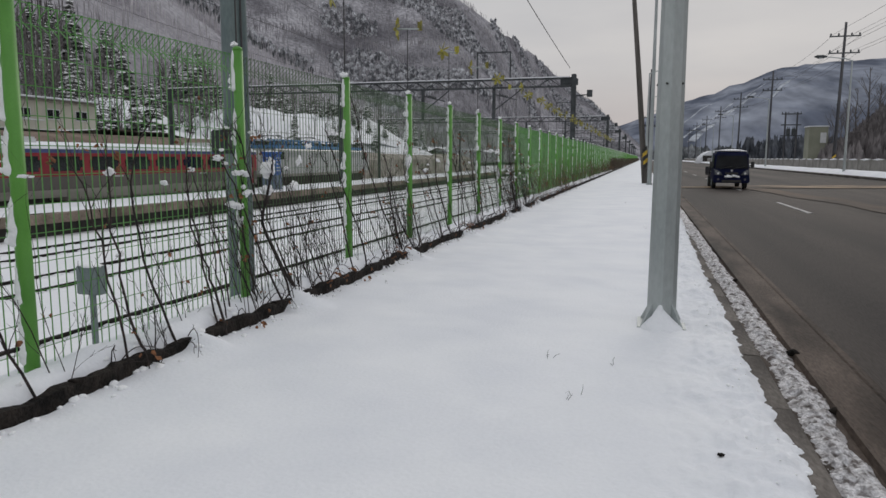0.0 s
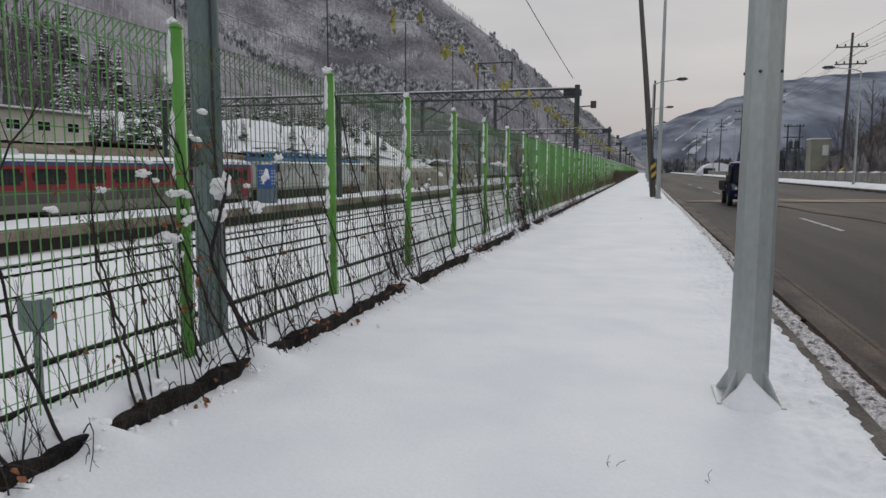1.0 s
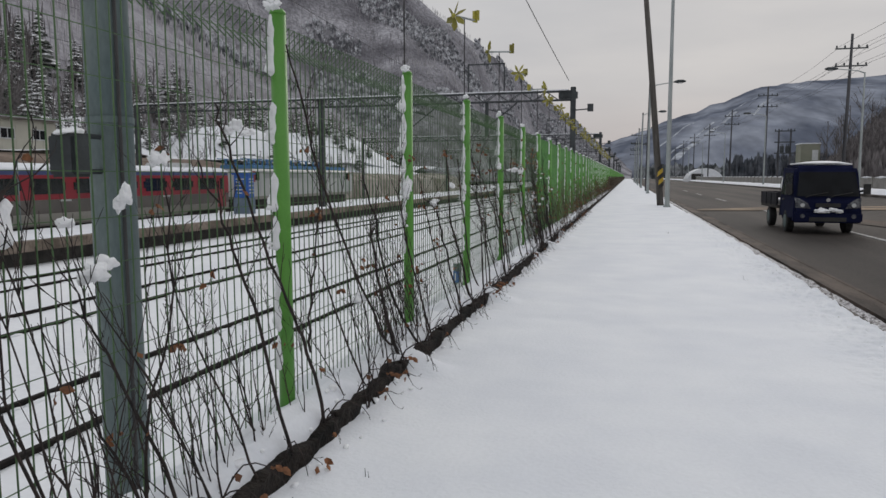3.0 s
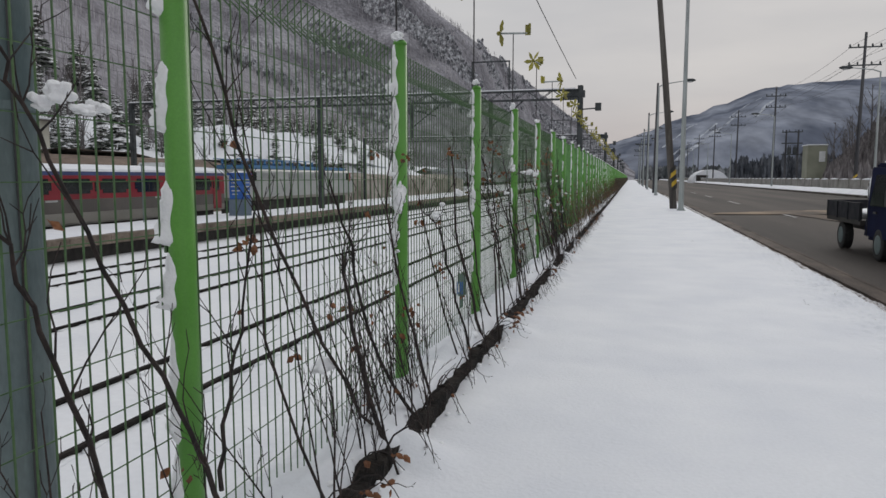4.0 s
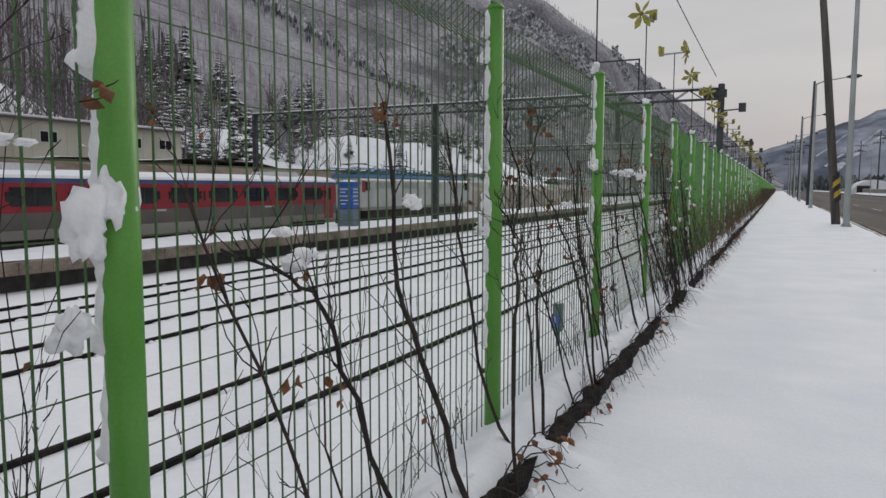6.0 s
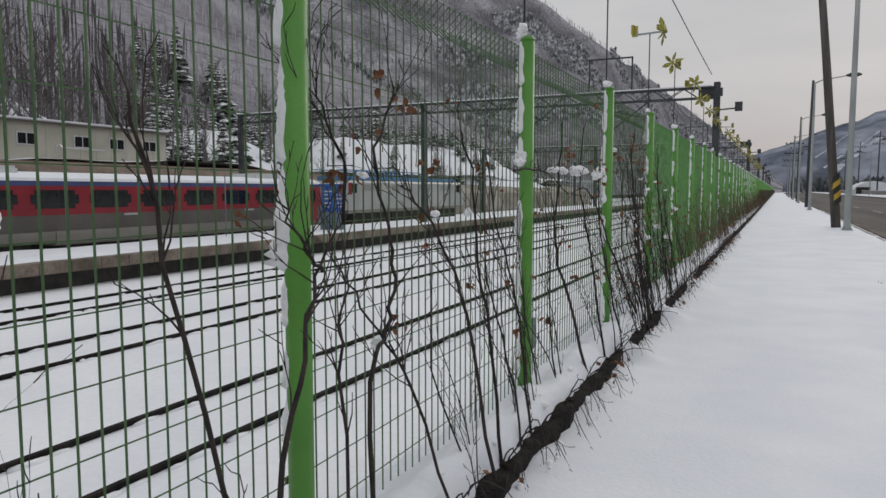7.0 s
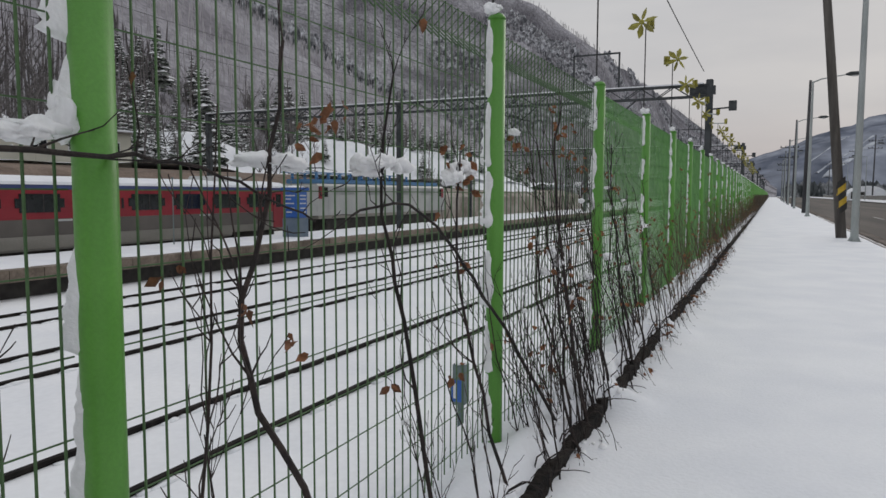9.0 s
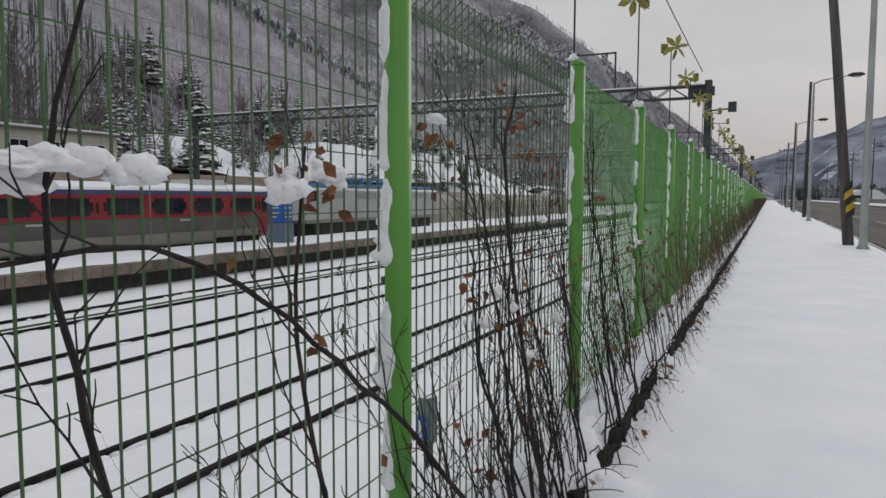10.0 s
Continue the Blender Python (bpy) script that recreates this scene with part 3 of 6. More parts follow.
def conifer_meshes(seed, h=8.0):
    rnd = random.Random(seed)
    bt, bn, bs = bmesh.new(), bmesh.new(), bmesh.new()
    tube(bt, [(0, 0, 0), (0, 0, h)], [0.16, 0.02], 6, False)
    z = h * 0.16
    while z < h * 0.98:
        reach = (h - z) * 0.30 + 0.15
        for i in range(9):
            a = rnd.uniform(0, 6.28)
            r = reach * rnd.uniform(0.6, 1.15)
            w = r * 0.36
            d = Vector((math.cos(a), math.sin(a), 0))
            s = Vector((-d.y, d.x, 0))
            drop = r * rnd.uniform(0.1, 0.4)
            root = Vector((0, 0, z + rnd.uniform(-0.1, 0.1)))
            for b, lift, k in ((bn, 0.0, 1.0), (bs, 0.08, rnd.uniform(0.7, 1.06))):
                if b is bs and rnd.random() < 0.12:
                    continue
                m = root + d * r * 0.6 * k + Vector((0, 0, lift - drop * 0.35))
                tip = root + d * r * k + Vector((0, 0, lift - drop))
                v = [b.verts.new(p) for p in (root + Vector((0, 0, lift)), m + s * w * k - Vector((0, 0, 0.12 * r)), tip, m - s * w * k - Vector((0, 0, 0.12 * r)), m + Vector((0, 0, 0.06 * r)))]
                for t in ((0, 1, 4), (1, 2, 4), (2, 3, 4), (3, 0, 4)):
                    b.faces.new([v[t[0]], v[t[1]], v[t[2]]])
        z += h * 0.055
    return mesh_of("trunk", bt, BARK), mesh_of("needles", bn, NEEDLE), mesh_of("snow", bs, SNOW_CLUMP)


BARE = [bare_tree_mesh(s, h=rh) for s, rh in ((1, 9), (2, 11), (3, 8), (4, 10))]
CONIFER = [conifer_meshes(s, h=rh) for s, rh in ((11, 8), (12, 10), (13, 6.5))]


def bare_tree(x, y, z, rnd, label="leafless tree on the snowy slope", size=1.0):
    t = new("bare_tree")
    tagged(t, label, "tree", "bare trees")
    for me in BARE[rnd.randrange(4)]:
        part(me.name.split(".")[0], me, None, t)
    k = rnd.uniform(0.7, 1.25) * size
    t.matrix_basis = Matrix.LocRotScale((x, y, z), Euler((0, 0, rnd.uniform(0, 6.28))), (k, k, k))


def conifer(x, y, z, rnd, k=None, label="dark pine laden with snow"):
    t = new("pine_tree")
    tagged(t, label, "tree", "snowy pines")
    a, b, c = CONIFER[rnd.randrange(3)]
    part("trunk", a, None, t), part("crown", b, None, t), tagged(part("snow", c, None, t, "snow on the boughs"), kind="stuff")
    k = k or rnd.uniform(0.6, 1.2)
    t.matrix_basis = Matrix.LocRotScale((x, y, z - 0.2), Euler((0, 0, rnd.uniform(0, 6.28))), (k, k, k))


rnd = random.Random(5)
for i in range(125):
    az = rnd.uniform(-62, -44) if i % 5 < 3 else rnd.uniform(-46, -14)
    p = spur(az, rnd.uniform(0.0, 0.35) ** 1.3)
    bare_tree(p.x, p.y, p.z - 0.2, rnd)
for i in range(125):
    az = rnd.uniform(-46, -17)
    p = spur(az, rnd.uniform(0.0, 0.3))
    conifer(p.x, p.y, p.z, rnd)
for i in range(44):
    az = rnd.uniform(13.8, 30)
    p = near_hill(az, rnd.uniform(0.0, 0.5))
    bare_tree(p.x, p.y, p.z - 0.2, rnd, "bare brown tree on the far spur")


def forest_stuff(name, label, fn, azr, sr, n, hr, seed, material, wide=0.16, groves=None):
    """A far wood: many small spires with a few slanting limbs each."""
    rnd = random.Random(seed)
    verts, faces = [], []
    for i in range(n):
        p = fn(rnd.uniform(*azr), rnd.uniform(*sr))
        h = rnd.uniform(*hr)
        if groves and nz(p.x * groves + p.z * 0.01, p.y * groves, p.z * 0.02) < 0.02:
            continue
        a = rnd.uniform(0, 3.14)
        for k in range(2):
            dx, dy = math.cos(a + k * 1.57) * h * wide, math.sin(a + k * 1.57) * h * wide
            b = len(verts)
            lean = rnd.uniform(-0.08, 0.08) * h
            verts += [(p.x - dx * 0.12, p.y - dy * 0.12, p.z - 0.5), (p.x + dx * 0.12, p.y + dy * 0.12, p.z - 0.5),
                      (p.x + dx, p.y + dy, p.z + h * 0.62), (p.x + lean, p.y, p.z + h), (p.x - dx, p.y - dy, p.z + h * 0.55)]
            faces += [(b, b + 1, b + 2), (b, b + 2, b + 3), (b, b + 3, b + 4)]
    me = bpy.data.meshes.new(name)
    me.from_pydata(verts, [], faces)
    me.materials.append(material)
    ob = new(name, me)
    tagged(ob, label, "forest", kind="stuff")
    return ob


forest_stuff("forest", "bare forest covering the mountainside, paled by haze in its colour", left_hill, (-62, -1), (0.1, 1.0), 14000, (2, 3.8), 21, HAZY_MOUNTAIN_WOOD, 0.05)
forest_stuff("forest", "bare forest on the snowy shoulder, paled by haze in its colour", spur, (-62, -10), (0.2, 1.0), 2600, (2.5, 4.5), 26, HAZY_FOREST, 0.03)
forest_stuff("forest", "dark snow-dusted pines along the shoulder's crest", spur, (-62, -24), (0.985, 1.01), 620, (2.2, 4.6), 27, FROST_PINE, 0.24)
forest_stuff("forest", "sparse dark scrub just below the shoulder's crest", spur, (-62, -26), (0.9, 0.99), 420, (1.2, 2.6), 28, PINE_FAR, 0.2)
forest_stuff("forest", "bare forest on the far spur", near_hill, (14, 60), (0.0, 1.0), 9000, (1.4, 3.2), 22, BROWN_WOOD, 0.11)
forest_stuff("forest", "frosted pines scattered on the mountainside", left_hill, (-26, -2), (0.35, 1.0), 11000, (1.5, 3.2), 23, FROST_PINE, 0.34, 0.022)
forest_stuff("forest", "low dark wood at the foot of the far mountain", lambda a, s: Vector(((520 * s + 200) * math.sin(radians(a)), (520 * s + 200) * math.cos(radians(a)), -0.5)), (1.0, 13), (0.4, 1.0), 500, (5, 10), 24, PINE_FAR, 0.3)
forest_stuff("forest", "taller dark blue-grey wood beside the far road", lambda a, s: Vector(((90 * s + 170) * math.sin(radians(a)), (90 * s + 170) * math.cos(radians(a)), -0.5)), (7.7, 14.5), (0.0, 1.0), 1400, (2.0, 7.5), 29, FAR_WOOD, 0.12, 0.05)

forest_stuff("forest", "slim dark trunks of the bare wood above the huts", spur, (-63, -43), (0.0, 0.4), 480, (3.5, 7.5), 31, BARK, 0.018)


# ---- railway yard ----
TRACKS = (-5.12, -10.03, -14.32)


def railway(cx, label):
    t = new("railway_track")
    tagged(t, label, "railway track", "yard tracks", "structure")
    for s in (-0.7175, 0.7175):
        bm = bmesh.new()
        x = cx + s
        extrude_profile(bm, [(x - 0.07, -1.88), (x - 0.07, -1.845), (x - 0.02, -1.82), (x - 0.02, -1.75), (x - 0.037, -1.735), (x - 0.037, -1.70),
                             (x + 0.037, -1.70), (x + 0.037, -1.735), (x + 0.02, -1.75), (x + 0.02, -1.82), (x + 0.07, -1.845), (x + 0.07, -1.88)], -60, 420)
        part("rail", bm, RAIL, t)


for c in TRACKS:
    railway(c, "pair of dark rails in deep snow")
railway(-23.42, "rails beneath the red train")

bm = bmesh.new()
rnd = random.Random(55)
for c in TRACKS:
    for s in (-0.7175, 0.7175):
        for i in range(120):
            yy = 4 + 40 * rnd.random() ** 1.3
            res = bmesh.ops.create_icosphere(bm, subdivisions=1, radius=1.0)
            q = (rnd.uniform(0.03, 0.07), rnd.uniform(0.06, 0.3), rnd.uniform(0.015, 0.045))
            o = Vector((c + s + rnd.choice((-1, 1, 1)) * rnd.uniform(0.05, 0.09), yy, -1.765))
            for v in res["verts"]:
                v.co = o + Vector((v.co.x * q[0], v.co.y * q[1], v.co.z * q[2])) * (1 + 0.4 * nz(v.co.x * 2 + i, v.co.y * 2, v.co.z))
tagged(part("rail_snow", bm, YARD, smooth=True), "loose snow banked against the rails", "snow", kind="stuff")

platform = new("platform")
tagged(platform, "low station platform with brown stone edge under snow", "platform", kind="structure")
# foot wall takes a near-black colour for the shade below the edge stones
bm = bmesh.new()
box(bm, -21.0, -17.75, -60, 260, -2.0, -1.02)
part("platform_wall", bm, UNDER_AND_SHADE, platform, "recessed foot wall coloured dark for the shade under the edge")
bm = bmesh.new()
for y in steps(-58, 160, 1.0)[:-1]:
    h = 0.02 * nz(y * 1.3, 4)
    box(bm, -17.9, -17.3 + h, y + 0.01, y + 0.99, -1.27 + h, -0.93)
part("platform_edge", bm, PLATFORM, platform, "row of weathered edge stones")
snow_deck = grid_mesh("platform_snow", steps(-21.05, -17.65, 0.25), steps(-60, 260, 0.8), lambda x, y: -0.93 + 0.06 * max(0, min(1, (-17.65 - x) / 0.6)) + 0.04 * nz(x * 0.8, y * 0.5) + 0.03 * nz(x * 3, y * 2), SNOW)
snow_deck.parent = platform

# bank with retaining wall behind the train
bm = bmesh.new()
extrude_profile(bm, [(-33.5, -2.0), (-33.8, 1.7), (-36.0, 2.5), (-38.6, 2.85), (-60, 2.95), (-60, -2)], -60, 61)
tagged(part("embankment", bm, DIRT), "brown earth bank behind the train", "embankment", kind="structure")
bm = bmesh.new()
extrude_profile(bm, [(-33.5, -2.0), (-33.7, 0.75), (-36.0, 1.5), (-38.6, 1.9), (-60, 2.0), (-60, -2)], 61, 150)
tagged(part("embankment", bm, BEIGE), "low beige bank below the open slope", "embankment", kind="structure")
snow_top = grid_mesh("snowfield", steps(-75, -38.8, 1.5), steps(-60, 200, 2.0), lambda x, y: 2.95 + 0.25 * nz(x * 0.2, y * 0.2) + max(0, (-47 - x)) * (0.5 * max(0.0, min(1.0, (56 - y) / 14)) + 0.12)
                     + 3.6 * math.exp(-((y - 68) / 9) ** 2 - ((x + 60) / 9) ** 2) + 0.8 * nz(x * 0.12, y * 0.12, 4), SNOW)
tagged(snow_top, "snowy terrace above the bank", "snow", kind="structure")
rnd = random.Random(92)
for i in range(42):
    x, y = rnd.uniform(-57, -46.5), rnd.uniform(30, 66)
    if math.degrees(math.atan2(x, y)) > -46.5 and i % 5 > 1:
        conifer(x, y, 3.0, rnd, rnd.uniform(0.45, 0.9), "dark snow-laden pine behind the long hut")
    else:
        bare_tree(x, y, 2.9, rnd, "slim bare tree with a dark trunk behind the hut", 0.62)


def slope_z(x, y):
    return (-2.2 + 10.0 * math.exp(-((y - 120) / 26) ** 2 - ((x + 50) / 14) ** 2) + 8.5 * math.exp(-((y - 84) / 21) ** 2 - ((x + 52) / 10) ** 2)
            + 1.3 * nz(x * 0.11, y * 0.08) + 0.4 * nz(x * 0.5, y * 0.4))


clearing = grid_mesh("snowfield", steps(-72, -36, 0.9), steps(50, 170, 1.2),
                     slope_z, SNOW)
tagged(clearing, "rounded open snow slope beside the line", "snow", kind="structure")
rnd = random.Random(91)
for i in range(210):
    x, y = rnd.uniform(-60, -38), 64 + 86 * rnd.random() ** 1.2
    z = slope_z(x, y)
    if z > 0.3 and i % 3 == 0:
        bare_tree(x, y, z - 0.3, rnd, "small bare tree on the open snow slope", 0.5)
    elif z > 0.3 and i % 3 == 1:
        conifer(x, y, z, rnd, 0.45, "small snow-laden pine on the open slope")


def coach(y0, y1, first, n, pitch):
    """A red and grey passenger coach with a blue eaves stripe and a snowy roof."""
    t = new("passenger_coach")
    tagged(t, "red and grey passenger coach with dark windows standing at the platform", "train coach", "standing train")
    xf, xb = -22.0, -24.84
    mid = (xf + xb) / 2
    bm = bmesh.new()
    extrude_profile(bm, [(xf, -0.36), (xf, 0.22), (xb, 0.22), (xb, -0.36)], y0, y1)
    part("lower_body", bm, TRAIN_GREY, t, "grey-brown lower panels")
    bm = bmesh.new()
    extrude_profile(bm, [(xf - 0.05, -0.88), (xf + 0.012, -0.80), (xf + 0.012, -0.364), (xb - 0.012, -0.364), (xb - 0.012, -0.80), (xb + 0.05, -0.88)], y0 + 6.9, y1 - 4.2)
    part("skirt", bm, TRAIN_SKIRT, t, "pale beige skirt panels")
    for a, b in ((y0, y0 + 6.88), (y1 - 4.18, y1)):
        bm = bmesh.new()
        extrude_profile(bm, [(xf - 0.02, -0.70), (xf + 0.006, -0.364), (xb - 0.006, -0.364), (xb + 0.02, -0.70)], a, b)
        part("skirt", bm, TRAIN_SKIRT, t, "pale beige skirt panels")
    bm = bmesh.new()
    extrude_profile(bm, [(xf, 0.224), (xf + 0.015, 0.7), (xf - 0.01, 1.26), (xb + 0.01, 1.26), (xb, 0.224)], y0, y1)
    part("upper_body", bm, TRAIN_RED, t, "red window band")
    bm = bmesh.new()
    extrude_profile(bm, [(xf - 0.006, 1.264), (xf - 0.03, 1.43), (xb + 0.03, 1.43), (xb + 0.006, 1.264)], y0, y1)
    part("stripe", bm, TRAIN_BLUE, t, "blue stripe")
    bm = bmesh.new()
    extrude_profile(bm, [(xf - 0.01, 1.434), (xf - 0.03, 1.54), (xf - 0.5, 1.70), (mid, 1.78), (xb + 0.5, 1.70), (xb + 0.03, 1.54), (xb + 0.01, 1.434)], y0 - 0.02, y1 + 0.02)
    part("roof", bm, SNOW, t, "snow-covered roof")
    for c in (y1 - 3.7, y0 + 5.0):
        bm = bmesh.new()
        box(bm, mid - 0.8, mid + 0.8, c - 1.05, c + 1.05, 1.6, 1.96)
        bmesh.ops.bevel(bm, geom=bm.edges[:], offset=0.08, segments=2, affect="EDGES")
        part("roof_unit", bm, LAMP_GLASS, t, "pale roof unit dusted with snow")
    for i in range(n):
        c = first + pitch * i
        w = 0.92 if i else 0.6
        bm = bmesh.new()
        box(bm, xf - 0.1, xf + 0.028, c - w, c + w, 0.46, 1.11)
        bmesh.ops.bevel(bm, geom=[e for e in bm.edges if abs(e.verts[0].co.x - e.verts[1].co.x) > 0.05], offset=0.16, segments=4, affect="EDGES")
        part("window", bm, WINDOW, t)
        bm = bmesh.new()
        box(bm, xf - 0.05, xf + 0.034, c + 0.1, c + 0.13, 0.47, 1.10)
        part("window_bar", bm, UNDER_AND_SHADE, t)
        if i % 4 == 0:
            bm = bmesh.new()
            box(bm, xf - 0.05, xf + 0.03, c + w + 0.14, c + w + 0.24, 0.55, 0.95)
            part("number_slot", bm, WINDOW, t)
    for c in (first + pitch * 3 + 0.9, first + pitch * 6 + 0.9):
        bm = bmesh.new()
        box(bm, xf - 0.02, xf + 0.02, c - 0.32, c + 0.32, 0.13, 0.21)
        part("lettering_bar", bm, LOCO_GREY, t, "pale line of lettering")
    for c in (y0 + 0.75, y1 - 0.75):
        bm = bmesh.new()
        box(bm, xf - 0.1, xf + 0.022, c - 0.4, c + 0.4, -0.6, 1.2)
        door = part("door", bm, TRAIN_RED, t, "red boarding door")
        bm = bmesh.new()
        box(bm, xf + 0.0, xf + 0.032, c - 0.2, c + 0.2, 0.45, 1.1)
        part("pane", bm, WINDOW, door)
    for c in (y0 + 4.6, y1 - 2.3):
        bm = bmesh.new()
        box(bm, xb + 0.3, xf - 0.25, c - 1.5, c + 1.5, -1.5, -0.72)
        for d in (-1.05, 1.05):
            for x in (mid - 0.72, mid + 0.72):
                tube(bm, [(x - 0.07, c + d, -1.28), (x + 0.07, c + d, -1.28)], 0.42, 14)
        part("bogie", bm, UNDER_AND_SHADE, t)
    bm = bmesh.new()
    box(bm, xb + 0.35, xf - 0.3, y0 + 7.2, y1 - 4.5, -1.5, -0.9)
    part("equipment_box", bm, UNDER_AND_SHADE, t)


coach(16.0, 39.0, 18.3, 9, 2.31)
coach(-7.6, 15.4, -5.3, 9, 2.31)
coach(-31.2, -8.2, -28.9, 9, 2.31)


def locomotive(y0, y1):
    t = new("locomotive")
    tagged(t, "grey electric locomotive with blue roof fittings and red end", "locomotive", "standing train")
    xf, xb = -22.0, -24.9
    bm = bmesh.new()
    extrude_profile(bm, [(xf, -0.1), (xf, 1.58), (xf - 0.12, 1.70), (xb + 0.12, 1.70), (xb, 1.58), (xb, -0.1)], y0 + 0.9, y1 - 0.9)
    for y, s in ((y0, 1), (y1, -1)):
        a = y + s * 0.9
        vs = [bm.verts.new(p) for p in ((xf, a, -0.1), (xb, a, -0.1), (xb, a, 1.62), (xf, a, 1.62),
                                       (xf - 0.25, y, -0.1), (xb + 0.25, y, -0.1), (xb + 0.35, y + s * 0.5, 1.58), (xf - 0.35, y + s * 0.5, 1.58))]
        for f in ((4, 5, 6, 7), (0, 4, 7, 3), (5, 1, 2, 6), (3, 7, 6, 2), (0, 1, 5, 4)):
            bm.faces.new([vs[i] for i in f])
    part("body", bm, LOCO_GREY, t)
    bm = bmesh.new()
    box(bm, xb, xf + 0.012, y0 + 0.9, y1 - 0.9, -0.30, -0.104)
    part("sill", bm, TRAIN_SKIRT, t, "dull grey sill beam")
    bm = bmesh.new()
    box(bm, xb + 0.2, xf - 0.2, y0 + 1.5, y1 - 1.5, 1.70, 1.98)
    bmesh.ops.bevel(bm, geom=bm.edges[:], offset=0.05, segments=2, affect="EDGES")
    part("roof", bm, LOCO_BLUE, t, "blue roof housing")
    for k in range(10):
        y = y0 + 1.6 + k * (y1 - y0 - 5) / 11
        for x in (xf - 0.6, xb + 0.6):
            bm = bmesh.new()
            tube(bm, [(x, y, 1.98), (x, y, 2.1), (x, y, 2.16), (x, y, 2.34)], [0.06, 0.12, 0.07, 0.1], 8)
            part("insulator", bm, LOCO_BLUE, t)
    for x in (xf - 0.6, xb + 0.6):
        bm = bmesh.new()
        tube(bm, [(x, y0 + 0.6, 2.36), (x, y0 + 11, 2.36)], 0.035, 5)
        part("roof_bar", bm, LOCO_BLUE, t)
    for y, s in ((y0 + 3.0, 1), (y0 + 8.5, 1)):
        bm = bmesh.new()
        for x in (xf - 0.75, xb + 0.75):
            tube(bm, [(x, y - 1.1, 2.0), (x, y + 0.9, 2.5), (x, y - 0.7, 2.62)], 0.03, 5)
        tube(bm, [(xf - 0.5, y - 0.7, 2.64), (xb + 0.5, y - 0.7, 2.64)], 0.035, 5)
        part("pantograph", bm, DARK_STEEL, t, "folded dark pantograph")
    for k in range(4):
        y = y0 + 3.6 + k * (y1 - y0 - 7.2) / 3
        bm = bmesh.new()
        box(bm, xf - 0.05, xf + 0.02, y - 1.1, y + 1.1, 1.08, 1.48)
        for z in (1.13, 1.22, 1.31, 1.40):
            box(bm, xf + 0.02, xf + 0.035, y - 1.04, y + 1.04, z, z + 0.04)
        part("grille", bm, LOCO_GRILLE, t, "ventilation grille")
    for y in (y0 + 1.55, y1 - 1.55):
        bm = bmesh.new()
        box(bm, xf - 0.05, xf + 0.024, y - 0.28, y + 0.28, 0.95, 1.5)
        part("cab_window", bm, WINDOW, t)
        bm = bmesh.new()
        box(bm, xf - 0.05, xf + 0.016, y - 0.36 + 0.75, y + 0.36 + 0.75, -0.05, 1.5)
        part("cab_door", bm, LOCO_GREY, t)
    for y in (y0 + 0.94, y1 - 1.3):
        bm = bmesh.new()
        box(bm, xf - 0.03, xf + 0.03, y, y + 0.36, 0.85, 1.55)
        part("marker", bm, TRAIN_RED, t, "red end marker")
    for c in (y0 + 4.0, y1 - 4.0):
        bm = bmesh.new()
        box(bm, xb + 0.3, xf - 0.1, c - 2.2, c + 2.2, -1.45, -0.32)
        for d in (-1.6, 0, 1.6):
            for x in (xf - 0.73, xb + 0.73):
                tube(bm, [(x - 0.07, c + d, -1.2), (x + 0.07, c + d, -1.2)], 0.5, 14)
        part("bogie", bm, UNDER_AND_SHADE, t)
    bm = bmesh.new()
    box(bm, xb + 0.3, xf - 0.08, y0 + 6.3, y1 - 6.3, -1.3, -0.32)
    part("tank", bm, UNDER_AND_SHADE, t)


locomotive(40.9, 59.3)

booth = new("booth")
tagged(booth, "narrow blue and grey booth with a lettered panel on the platform", "booth")
bm = bmesh.new()
box(bm, -19.4, -18.45, 35.25, 36.0, -0.95, 0.02)
bmesh.ops.bevel(bm, geom=bm.edges[:], offset=0.03, segments=2, affect="EDGES")
part("base", bm, BOOTH_GREY, booth, "dull blue-grey lower cabinet")
bm = bmesh.new()
box(bm, -19.36, -18.49, 35.29, 35.96, 0.02, 1.28)
bmesh.ops.bevel(bm, geom=bm.edges[:], offset=0.03, segments=2, affect="EDGES")
part("cabin", bm, BOOTH, booth)
bm = bmesh.new()
box(bm, -19.46, -18.4, 35.2, 36.05, 1.28, 1.42)
bmesh.ops.bevel(bm, geom=bm.edges[:], offset=0.04, segments=2, affect="EDGES")
part("roof", bm, BOOTH, booth, "blue cap")
bm = bmesh.new()
blob(bm, (-18.93, 35.62, 1.43), (0.5, 0.4, 0.07), 3, sub=2)
part("snow", bm, SNOW_CLUMP, booth, "snow on the cap", smooth=True)
for z, x0, x1 in ((1.02, -19.22, -18.68), (0.86, -19.2, -18.9), (0.66, -19.24, -18.74), (0.44, -19.2, -18.72), (0.26, -19.16, -18.86)):
    bm = bmesh.new()
    box(bm, x0, x1, 35.27, 35.30, z, z + 0.055)
    part("lettering_bar", bm, LAMP_GLASS, booth, "pale line of lettering")
    bm = bmesh.new()
    box(bm, -18.5, -18.478, 35.4 + 0.3 * (x0 + 19.24), 35.85, z, z + 0.055)
    part("lettering_bar", bm, LAMP_GLASS, booth, "pale line of lettering")


